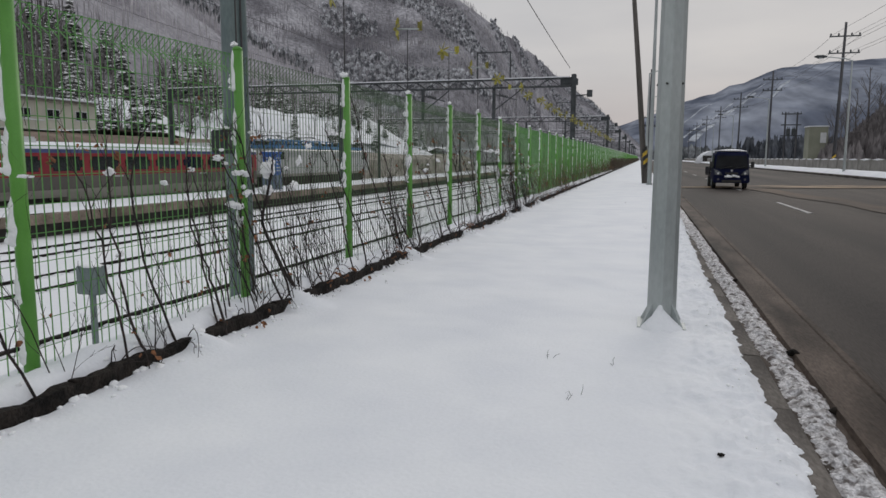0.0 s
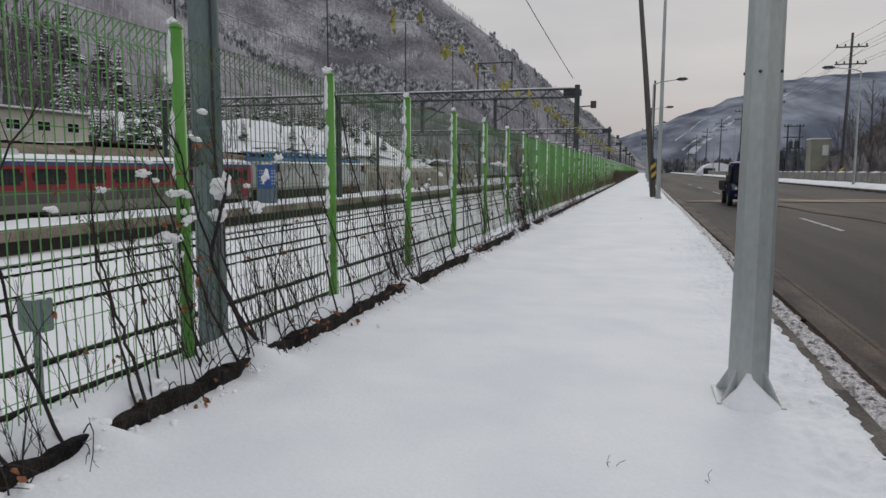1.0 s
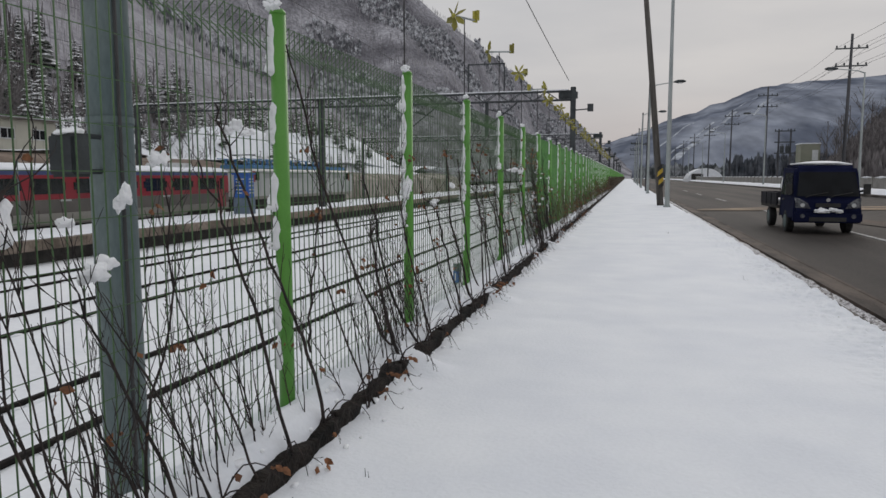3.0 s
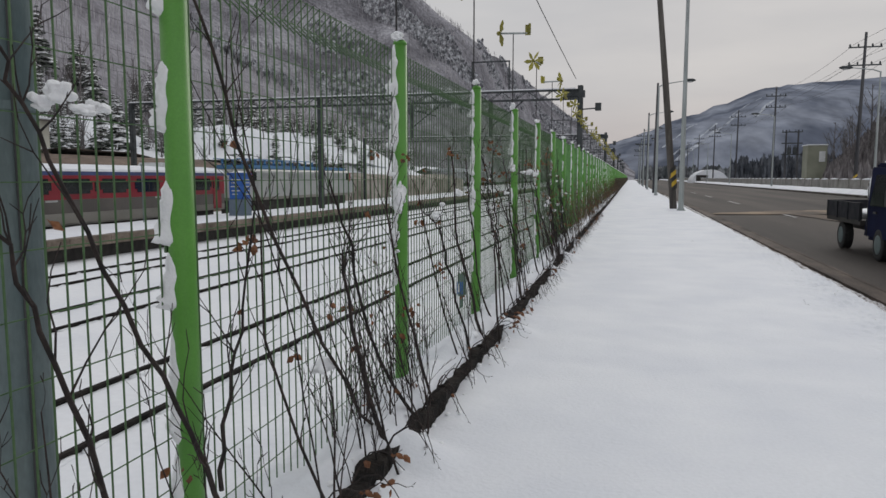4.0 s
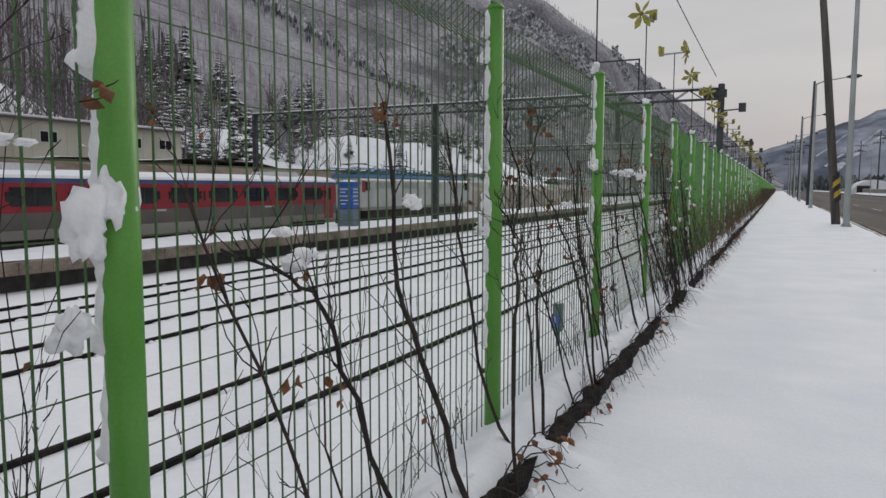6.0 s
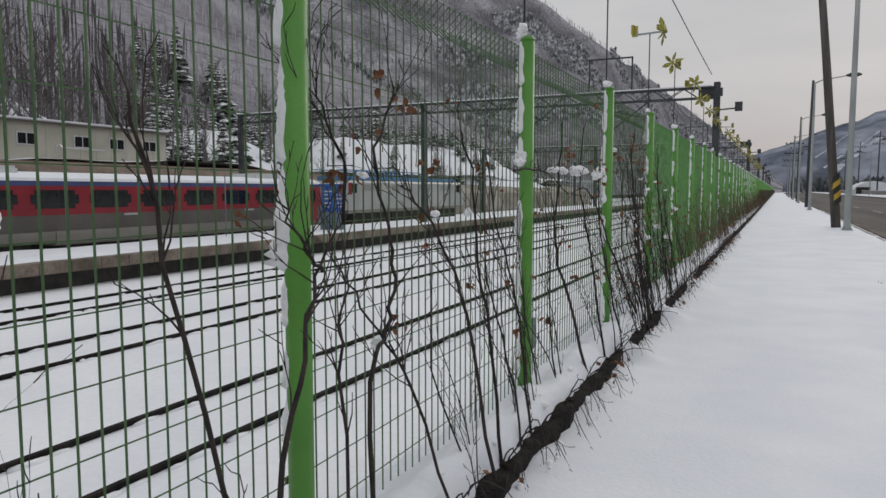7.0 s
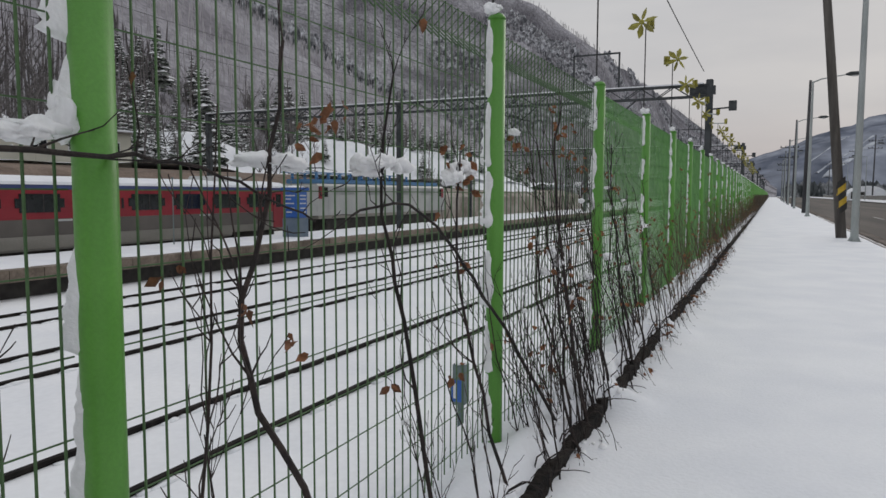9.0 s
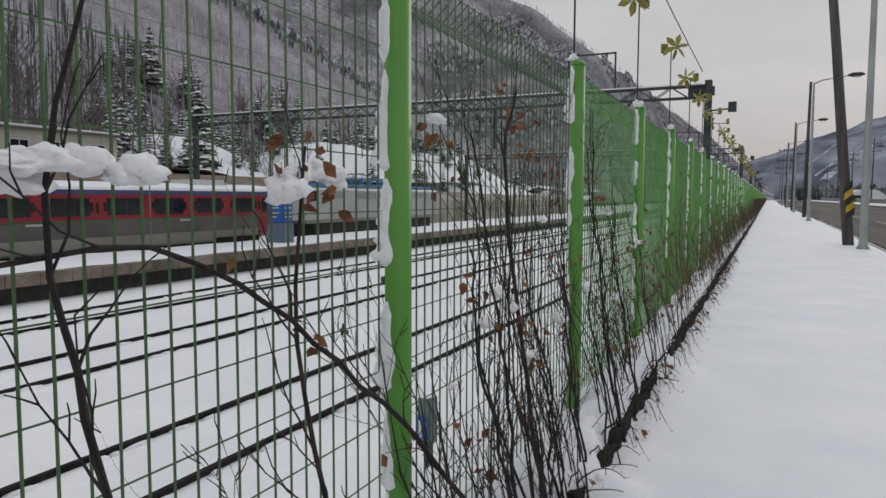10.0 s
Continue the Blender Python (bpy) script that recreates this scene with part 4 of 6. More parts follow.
def hut(x0, x1, y0, y1, z0, z1, wins):
    t = new("site_hut")
    tagged(t, "long cream prefabricated hut with snow on its roof", "hut")
    bm = bmesh.new()
    box(bm, x0, x1, y0, y1, z0, z1)
    part("wall", bm, CREAM, t)
    bm = bmesh.new()
    box(bm, x0 - 0.2, x1 + 0.25, y0 - 0.2, y1 + 0.2, z1, z1 + 0.1)
    part("roof", bm, TRAIN_GREY, t)
    bm = bmesh.new()
    box(bm, x0 - 0.2, x1 + 0.22, y0 - 0.2, y1 + 0.2, z1 + 0.1, z1 + 0.26)
    bmesh.ops.bevel(bm, geom=bm.edges[:], offset=0.06, segments=2, affect="EDGES")
    part("snow", bm, SNOW, t, "snow on the roof")
    for y in wins:
        bm = bmesh.new()
        box(bm, x1 - 0.02, x1 + 0.05, y - 0.62, y + 0.62, z0 + 0.95, z0 + 1.75)
        w = part("window", bm, LAMP_GLASS, t, "white sliding window")
        for s in (-0.29, 0.29):
            bm = bmesh.new()
            box(bm, x1 + 0.04, x1 + 0.062, y + s - 0.25, y + s + 0.25, z0 + 1.03, z0 + 1.67)
            part("pane", bm, WINDOW, w)
    for y in steps(y0, y1, 1.2):
        bm = bmesh.new()
        box(bm, x1, x1 + 0.02, y - 0.02, y + 0.02, z0, z1)
        part("joint", bm, CREAM, t)
    bm = bmesh.new()
    tube(bm, [(x1 + 0.3, y1 - 9, z0 + 0.6), (x1 + 0.3, y1 - 9, z0 + 0.95), (x1 + 0.3, y1 - 8.8, z0 + 1.1), (x1 + 0.3, y1 - 8.6, z0 + 0.9), (x1 + 0.3, y1 - 5.4, z0 + 0.85)], 0.05, 6)
    part("pipe", bm, CHROME, t)


hut(-45.0, -40.0, 14.0, 44.75, 2.9, 5.25, (20, 25, 29.7, 34.0, 37.8, 40.45, 43.2))


def gantry(y, west=-33.0):
    """Catenary portal over all tracks: lattice beam on box columns."""
    t = new("catenary_gantry")
    tagged(t, "dark steel railway gantry with a lattice beam over the tracks", "gantry", "railway gantries")
    for x, base in ((-1.72, -1.9), (-18.5, -1.2), (west, -2.0)):
        bm = bmesh.new()
        box(bm, x - 0.16, x + 0.16, y - 0.16, y + 0.16, base, 6.6 if x > -2 else 6.35)
        bmesh.ops.bevel(bm, geom=bm.edges[:], offset=0.03, segments=2, affect="EDGES")
        part("column", bm, DARK_STEEL, t)
    bm = bmesh.new()
    for z in (5.82, 6.35):
        for dy in (-0.2, 0.2):
            box(bm, west, -1.8, y + dy - 0.04, y + dy + 0.04, z - 0.04, z + 0.04)
    n = 40
    for i in range(n):
        a = west + (-1.8 - west) * i / n
        b = west + (-1.8 - west) * (i + 1) / n
        za, zb = (5.82, 6.35) if i % 2 else (6.35, 5.82)
        for dy in (-0.2, 0.2):
            tube(bm, [(a, y + dy, za), (b, y + dy, zb)], 0.03, 4, False)
    part("beam", bm, DARK_STEEL, t)
    bm = bmesh.new()
    box(bm, -2.6, -1.45, y - 0.14, y + 0.14, 5.9, 6.30)
    part("end_plate", bm, DARK_STEEL, t)
    bm = bmesh.new()
    box(bm, west, -2.0, y - 0.24, y + 0.24, 6.39, 6.45)
    part("snow", bm, SNOW, t, "thin snow along the beam")
    bm = bmesh.new()
    for x in (-8.3, -6.0):
        box(bm, x - 0.04, x + 0.04, y - 0.04, y + 0.04, 6.35, 8.2)
    box(bm, -8.34, -5.96, y - 0.04, y + 0.04, 8.15, 8.23)
    part("top_frame", bm, DARK_STEEL, t)
    for x in (-7.1, -12.2):
        bm = bmesh.new()
        box(bm, x - 0.1, x + 0.1, y - 0.1, y + 0.1, 3.7, 5.82)
        tube(bm, [(x, y, 4.3), (x + 1.5, y, 5.4), (x + 2.0, y, 5.82)], 0.04, 5)
        tube(bm, [(x, y, 5.4), (x + 1.6, y, 5.0)], 0.035, 5)
        for k in range(5):
            tube(bm, [(x + 0.4 + k * 0.12, y, 5.35 - 0.03 * k), (x + 0.46 + k * 0.12, y, 5.33 - 0.03 * k)], 0.09, 8)
        part("dropper", bm, DARK_STEEL, t)
    bm = bmesh.new()
    tube(bm, [(-1.6, y, 5.2), (-0.75, y, 5.25)], 0.04, 5)
    box(bm, -0.85, -0.5, y - 0.12, y + 0.12, 5.1, 5.55)
    part("signal_bracket", bm, DARK_STEEL, t)
    return t


for k in range(8):
    gantry(45.0 + 45.0 * k)


def wire_run(name, label, pts, r, sag=0.0, n=10):
    for (a, b) in zip(pts, pts[1:]):
        bm = bmesh.new()
        a, b = Vector(a), Vector(b)
        row = []
        for i in range(n + 1):
            p = a.lerp(b, i / n)
            p.z -= sag * 4 * (i / n) * (1 - i / n)
            row.append(p)
        tube(bm, row, r, 4, False)
        tagged(part(name, bm, CABLE), label, "cable", "cable spans")


mast = new("catenary_mast")
tagged(mast, "thick grey-green steel railway mast behind the fence", "mast")
bm = bmesh.new()
tube(bm, [(-2.28, 5.58, -1.8), (-2.28, 5.58, 4.0), (-2.28, 5.58, 8.5)], [0.168, 0.165, 0.16], 24)
part("tube", bm, MAST, mast, smooth=True)
bm = bmesh.new()
for z in (-1.15, 1.55, 4.2):
    tube(bm, [(-2.28, 5.58, z), (-2.28, 5.58, z + 0.05)], 0.174, 24)
part("band", bm, MAST, mast)
bm = bmesh.new()
tube(bm, [(-2.12, 5.49, -1.6), (-2.12, 5.49, 6.0)], 0.014, 6)
part("earth_cable", bm, CABLE, mast)
bm = bmesh.new()
box(bm, -2.26, -2.04, 4.93, 5.11, 1.14, 1.44)
bmesh.ops.bevel(bm, geom=bm.edges[:], offset=0.02, segments=2, affect="EDGES")
mast_box = part("junction_box", bm, DARK_STEEL, mast, "dark steel box on a bracket")
bm = bmesh.new()
box(bm, -2.24, -2.06, 4.925, 4.932, 1.17, 1.41)
part("lid", bm, DARK_STEEL, mast_box)
bm = bmesh.new()
for z in (1.18, 1.44):
    tube(bm, [(-2.2, 5.1, z), (-2.25, 5.42, z)], 0.02, 6)
part("bracket", bm, DARK_STEEL, mast)
bm = bmesh.new()
blob(bm, (-2.15, 5.02, 1.45), (0.10, 0.09, 0.03), 5, sub=3)
part("snow", bm, SNOW_CLUMP, mast, smooth=True)
for yy in (22.0, 29.5, 37.0):
    post = new("platform_post")
    tagged(post, "thin galvanised post standing on the platform", "post", "platform posts")
    bm = bmesh.new()
    tube(bm, [(-20.2, yy, -0.95), (-20.2, yy, 1.7)], 0.022, 8)
    part("pole", bm, MAST, post)
    bm = bmesh.new()
    tube(bm, [(-20.2, yy, 1.7), (-20.2, yy, 1.76)], 0.05, 8)
    part("cap", bm, MAST, post)

gy = [5.6] + [45.0 + 45.0 * k for k in range(7)]
for x in (-5.1, -9.9, -14.6):
    wire_run("overhead_cable", "thin overhead contact wire above the tracks", [(x, y, 4.0) for y in gy], 0.005)
    wire_run("overhead_cable", "thin overhead carrier cable above the tracks", [(x, y, 5.2) for y in gy], 0.005, 0.7)
wire_run("overhead_cable", "single dark cable slung past the gantry", [(-2.0, 45.0, 7.0), (-4.2, 8, 12.5)], 0.02, 0.3)


def cabinet(x, y, z, sx, sz, post, label):
    t = new("marker_post")
    tagged(t, label, "marker post")
    bm = bmesh.new()
    box(bm, x - 0.03, x + 0.03, y - 0.03, y + 0.03, z - post, z)
    part("post", bm, MAST, t)
    bm = bmesh.new()
    box(bm, x - sx / 2, x + sx / 2, y - 0.09, y + 0.09, z - 0.05, z - 0.05 + sz)
    bmesh.ops.bevel(bm, geom=bm.edges[:], offset=0.015, segments=2, affect="EDGES")
    part("box", bm, MAST, t)
    bm = bmesh.new()
    blob(bm, (x, y, z - 0.05 + sz), (sx * 0.5, 0.1, 0.04), x + y)
    part("snow", bm, SNOW_CLUMP, t, smooth=True)
    return t


cabinet(-4.1, 4.82, -0.68, 0.36, 0.38, 1.2, "grey junction box on a short post in the yard")
marker = cabinet(-2.17, 16.6, -1.30, 0.15, 0.50, 0.6, "slim grey cable marker post with a blue plate behind the fence")
bm = bmesh.new()
box(bm, -2.25, -2.12, 16.50, 16.506, -1.30, -1.04)
part("plate", bm, BOOTH, marker, "blue plate")
bm = bmesh.new()
box(bm, -2.22, -2.19, 16.494, 16.5, -1.26, -1.08)
part("lettering_bar", bm, LAMP_GLASS, marker, "pale line of lettering")


# ---- fence ----
fence = new("fence")
tagged(fence, "tall green welded-mesh fence with round posts and snow on them", "fence")
POSTS = 160
PITCH = 2.0 / 35


def clump(bm, c, size, seed, sub=3):
    """A ragged lump of caught snow, flatter below."""
    rnd = random.Random(seed)
    for k in range(rnd.randint(2, 4)):
        off = Vector((rnd.uniform(-0.5, 0.5) * size[0], rnd.uniform(-0.8, 0.8) * size[1], rnd.uniform(-0.4, 0.5) * size[2]))
        s = Vector(size) * rnd.uniform(0.5, 0.95)
        res = bmesh.ops.create_icosphere(bm, subdivisions=sub, radius=1.0)
        sv = Vector((seed * 1.7 % 31, k * 5.1, seed * 0.37 % 17))
        for v in res["verts"]:
            p = v.co.copy()
            q = 0.85 + 0.75 * noise.noise(p * 1.2 + sv) + 0.32 * noise.noise(p * 3.4 + sv) + 0.1 * noise.noise(p * 8 + sv)
            v.co = Vector(c) + off + Vector((p.x * s.x, p.y * s.y, p.z * s.z * (1.0 if p.z > 0 else 0.7))) * q


def post_snow(seed):
    """Ragged strip of snow blown on to one side of the post, in hanging tongues."""
    rnd = random.Random(seed)
    bm = bmesh.new()
    a0 = radians(214 + rnd.uniform(-8, 8))
    z = 1.89
    while z > 0.35:
        ln = rnd.uniform(0.10, 0.34)
        deep = rnd.uniform(0.02, 0.052) * (1.0 if z > 0.8 else 0.7)
        n = max(5, int(ln / 0.012))
        rows = []
        for i in range(n + 1):
            u = i / n
            zz = z - ln * u
            d = deep * (0.2 + 0.8 * u ** 1.4) * min(1.0, (1 - u) * 12) * min(1.0, u * 6 + 0.1) * (1 + 0.6 * noise.noise(Vector((seed * 5.1, zz * 26, 2.0))) + 0.6 * noise.noise(Vector((seed * 3.1, zz * 70, 4.0))))
            half = radians(46 + 30 * noise.noise(Vector((seed * 2.7, zz * 14, 7.0)))) * (0.55 + 0.45 * min(1.0, d / 0.012))
            ring = []
            for j in range(9):
                q = j / 4 - 1
                r = 0.0375 + max(0.0, d) * (1 - q * q) ** 0.6
                a = a0 + half * q
                ring.append(bm.verts.new((math.cos(a) * r, math.sin(a) * r, zz)))
            rows.append(ring)
        for r0, r1 in zip(rows, rows[1:]):
            for j in range(8):
                bm.faces.new((r0[j], r0[j + 1], r1[j + 1], r1[j]))
        z -= ln + rnd.choice((0.005, 0.02, 0.06, rnd.uniform(0.06, 0.3)))
    if rnd.random() < 0.85:
        clump(bm, (-0.016, -0.014, 1.935), (0.036, 0.036, 0.034), seed + 7)
    return mesh_of("snow", bm, SNOW_CLUMP, True)


bm = bmesh.new()
tube(bm, [(0, 0, -0.4), (0, 0, 1.892)], 0.038, 20)
post_me = mesh_of("post", bm, GREEN, True)
bm = bmesh.new()
tube(bm, [(0, 0, 1.892), (0, 0, 1.904), (0, 0, 1.916), (0, 0, 1.922)], [0.039, 0.037, 0.028, 0.012], 20)
cap_me = mesh_of("cap", bm, GREEN, True)
bm = bmesh.new()
tube(bm, [(-0.030, 0, 0.010), (-0.050, 0, 0.010)], [0.007, 0.006], 8)
box(bm, -0.044, -0.036, -0.022, 0.022, 0.0, 0.02)
clamp_me = mesh_of("clamp", bm, WIRE)
snow_me = [post_snow(s) for s in range(6)]
bm = bmesh.new()
tube(bm, [(0, 0, -0.05), (0, 0, 1.865), (-0.075, 0, 1.795), (0, 0, 1.72)], 0.003, 5, False)
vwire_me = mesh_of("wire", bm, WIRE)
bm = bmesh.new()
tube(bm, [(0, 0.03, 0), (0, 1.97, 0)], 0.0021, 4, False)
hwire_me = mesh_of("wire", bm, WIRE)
bm = bmesh.new()
for i in range(34):
    yy = PITCH * (i + 1)
    tube(bm, [(-0.03, yy, -0.05), (-0.03, yy, 1.865), (-0.105, yy, 1.795), (-0.03, yy, 1.72)], 0.0043, 3, False)
HZ = [0.105 + 0.15 * k for k in range(12)] + [1.86]
for z in HZ:
    tube(bm, [(-0.034, 0.03, z), (-0.034, 1.97, z)], 0.003, 3, False)
panel_me = mesh_of("mesh_panel", bm, HAZY_WIRE)
rnd = random.Random(31)
for k in range(-14, POSTS):
    m = Matrix.Translation((0, 2.0 * k, 0))
    p = part("post", post_me, None, fence)
    p.matrix_basis = m
    part("cap", cap_me, None, p)
    if k < 40:
        for z in (0.25, 0.95, 1.65):
            part("clamp", clamp_me, None, p).location = (0, 0, z)
    s = part("snow", snow_me[(k * 5 + 2) % 6], None, p, "snow stuck to the post")
    tagged(s, kind="stuff")
    if 1 <= k <= 6:
        for i in range(34):
            w = part("wire", vwire_me, None, fence)
            w.location = (-0.03, 2.0 * k + PITCH * (i + 1), 0)
        for z in HZ:
            w = part("wire", hwire_me, None, fence)
            w.location = (-0.034, 2.0 * k, z)
        continue
    part("mesh_panel", panel_me, None, fence).matrix_basis = m


def petal_wheel(k, y, turn, spin):
    """Yellow toy windmill: rotor on one end of a swivel arm, tail vane on the other, on a thin rod."""
    t = new("windmill")
    tagged(t, "yellow plastic windmill on a thin black rod tied to the fence", "windmill", "fence windmills")
    bm = bmesh.new()
    tube(bm, [(-0.035, 0.045, 1.25), (-0.035, 0.045, 2.74)], 0.006, 6)
    part("rod", bm, BLACK, t)
    bm = bmesh.new()
    m = pose(-0.035, 0.045, 2.74, 0, 0, turn)
    tube(bm, [m @ Vector((-0.14, 0, 0)), m @ Vector((0.15, 0, 0))], 0.011, 8)
    arm = part("arm", bm, GALV, t)
    bm = bmesh.new()
    box(bm, 0.13, 0.19, -0.008, 0.008, -0.02, 0.09, m)
    box(bm, 0.165, 0.19, -0.035, 0.035, 0.0, 0.10, m)
    part("tail", bm, PETAL, t, "yellow tail vane")
    for i in range(6):
        bm = bmesh.new()
        r = m @ pose(-0.15, 0, 0, spin + 60 * i, 0, 0)
        pts = [Vector(p) * 0.72 for p in ((0, 0.0, 0.02), (0.02, 0.03, 0.07), (0.05, 0.032, 0.14), (0.035, 0.0, 0.20), (0.0, -0.028, 0.13), (0, -0.02, 0.06))]
        v = [bm.verts.new(r @ p) for p in pts] + [bm.verts.new(r @ (p + Vector((0.01, 0.004, 0)))) for p in pts]
        bm.faces.new(v[:6])
        bm.faces.new(v[6:][::-1])
        for j in range(6):
            bm.faces.new((v[j], v[(j + 1) % 6], v[6 + (j + 1) % 6], v[6 + j]))
        part("petal", bm, PETAL, t)
    bm = bmesh.new()
    c = m @ Vector((-0.16, 0, 0))
    blob(bm, c, (0.025, 0.025, 0.025), 0, sub=2, rough=0.0)
    part("hub", bm, PETAL, t, smooth=True)
    t.location = (0, y, 0)


rnd = random.Random(8)
TURNS = {1: 10, 2: 5, 3: 15, 4: 60, 5: 12, 6: 80, 7: 170, 8: 85, 9: 120}
for k in range(1, 34):
    petal_wheel(k, 2.0 * k, TURNS.get(k, rnd.uniform(0, 180)), rnd.uniform(0, 60))


# ---- hedge of bare shrubs ----
def leaf(bl, c, rnd, size=1.0):
    m = Matrix.LocRotScale(c, Euler((rnd.uniform(-1.2, 1.2), rnd.uniform(-1.2, 1.2), rnd.uniform(0, 6))), (size,) * 3)
    v = [bl.verts.new(m @ Vector(q)) for q in ((0, 0, 0), (0.014, 0.008, -0.012), (0.018, -0.004, -0.034), (0.002, 0.004, -0.06), (-0.017, 0.008, -0.032), (-0.013, -0.006, -0.012), (0, -0.008, -0.026))]
    for f in range(6):
        bl.faces.new((v[f], v[(f + 1) % 6], v[6]))


def twigs(bm, bl, pts, rad, rnd, count, reach, leafy=0.25):
    """Crooked side shoots off a stem, some ending in withered leaves."""
    n = len(pts) - 1
    for j in range(count):
        i = rnd.randint(max(1, n // 4), n)
        p = pts[i].copy()
        d = (pts[i] - pts[i - 1]).normalized()
        d = (d + Vector((rnd.uniform(-0.4, 0.4), rnd.uniform(-1.0, 1.0), rnd.uniform(-0.2, 0.5)))).normalized()
        l2 = reach * rnd.uniform(0.25, 1.0)
        shoot = [p.copy()]
        for k in range(4):
            d = (d + Vector((rnd.uniform(-0.25, 0.25), rnd.uniform(-0.38, 0.38), rnd.uniform(-0.15, 0.35)))).normalized()
            p = p + d * l2 * 0.25
            shoot.append(p.copy())
            if k and rnd.random() < 0.6:
                d3 = (d + Vector((rnd.uniform(-0.7, 0.7), rnd.uniform(-0.9, 0.9), rnd.uniform(-0.3, 0.6)))).normalized()
                m = p + d3 * l2 * rnd.uniform(0.08, 0.18)
                e3 = m + (d3 + Vector((0, rnd.uniform(-0.4, 0.4), rnd.uniform(0, 0.5)))).normalized() * l2 * rnd.uniform(0.05, 0.15)
                tube(bm, [p, m, e3], [0.0019, 0.0015, 0.001], 3, False)
        w = min(rad[i] * 0.55, 0.0029)
        tube(bm, shoot, [w, w * 0.8, w * 0.62, w * 0.5, 0.0012], 4, False)
        if rnd.random() < leafy:
            for _ in range(rnd.randint(1, 3)):
                leaf(bl, p + Vector((rnd.uniform(-0.02, 0.02), rnd.uniform(-0.03, 0.03), rnd.uniform(-0.03, 0.02))), rnd, rnd.uniform(0.45, 0.85))


def stem_path(rnd, h):
    """Roots at the edging, bows out and then up towards the fence."""
    p = Vector((rnd.uniform(-0.06, 0.06), rnd.uniform(-0.22, 0.22), -0.16))
    d = Vector((rnd.uniform(-0.32, 0.0), rnd.uniform(-0.42, 0.34), 1)).normalized()
    pts = [p.copy()]
    n = 9
    for i in range(n):
        d = (d + Vector((rnd.uniform(-0.14, 0.09), rnd.uniform(-0.2, 0.2), rnd.uniform(-0.02, 0.11)))).normalized()
        p = p + d * (h / n)
        p.x = max(p.x, -0.26)
        pts.append(p.copy())
    return pts


def shrub_meshes(seed, h, bark=None, leafy=0.11):
    rnd = random.Random(seed)
    stems, bl, bs = [], bmesh.new(), bmesh.new()
    for s in range(rnd.randint(3, 5)):
        bm = bmesh.new()
        ln = h * rnd.uniform(0.55, 1.15)
        pts = stem_path(rnd, ln)
        r0 = rnd.uniform(0.003, 0.0068)
        rad = [r0 * (1 - 0.72 * i / 9) for i in range(10)]
        tube(bm, pts, rad, 5, False)
        twigs(bm, bl, pts, rad, rnd, rnd.randint(6, 11), 0.15 + 0.18 * ln, leafy)
        stems.append(mesh_of("stem", bm, bark or TWIG))
        if s == 0 and bark is None and rnd.random() < 0.4:
            c = pts[rnd.randint(7, 9)]
            clump(bs, c, (0.02, rnd.uniform(0.02, 0.04), rnd.uniform(0.012, 0.024)), seed + s)
    return stems, mesh_of("dry_leaves", bl, LEAF), mesh_of("snow", bs, SNOW_CLUMP, True)


SHRUBS = [shrub_meshes(100 + i, h) for i, h in enumerate((1.1, 1.35, 0.9, 1.5, 1.2, 0.8, 1.6, 1.25, 1.4, 1.0))]


FAR_SHRUBS = [shrub_meshes(200 + i, h, BROWN_TWIG, 0.2) for i, h in enumerate((1.2, 1.45, 1.0, 1.6, 1.3))]


def shrub(x, y, v, turn, k):
    t = new("shrub")
    tagged(t, "leafless brown shrub with arching twigs growing through the snow", "shrub", "hedge shrubs")
    st, lf, sn = FAR_SHRUBS[v % 5] if y > 15 + 4 * nz(y * 3, 1.0) else SHRUBS[v]
    for me in st:
        part("stem", me, None, t)
    if len(lf.polygons):
        tagged(part("dry_leaf", lf, None, t, "withered brown leaves"), kind="stuff")
    if len(sn.polygons) and not 4.0 < y < 5.6:
        tagged(part("snow", sn, None, t, "snow caught in the twigs"), kind="stuff")
    t.matrix_basis = Matrix.LocRotScale((x, y, 0), Euler((0, 0, turn)), (k, k, k))


rnd = random.Random(77)
y = -3.0
while y < 62:
    if 7.6 < y < 8.75:
        y = 8.8
    dense = 0.45 if y < 1.0 else 0.56 if y < 9 else 0.75 if y < 11.8 else 0.26 if y < 24 else 0.32
    shrub(rnd.uniform(0.18, 0.30), y, rnd.randrange(10), rnd.uniform(-0.35, 0.35), rnd.uniform(0.7, 1.05) * (0.85 if y < 1 else 1))
    y += dense * rnd.uniform(0.55, 1.45)
for y in (1.75, 2.05, 2.4, 2.7, 2.95, 3.3, 4.7, 4.95, 5.15, 5.3, 5.5, 5.62, 5.8, 12.3, 12.7, 13.1):
    shrub(rnd.uniform(0.18, 0.28), y, rnd.randrange(10), rnd.uniform(-0.35, 0.35), rnd.uniform(0.75, 1.05))


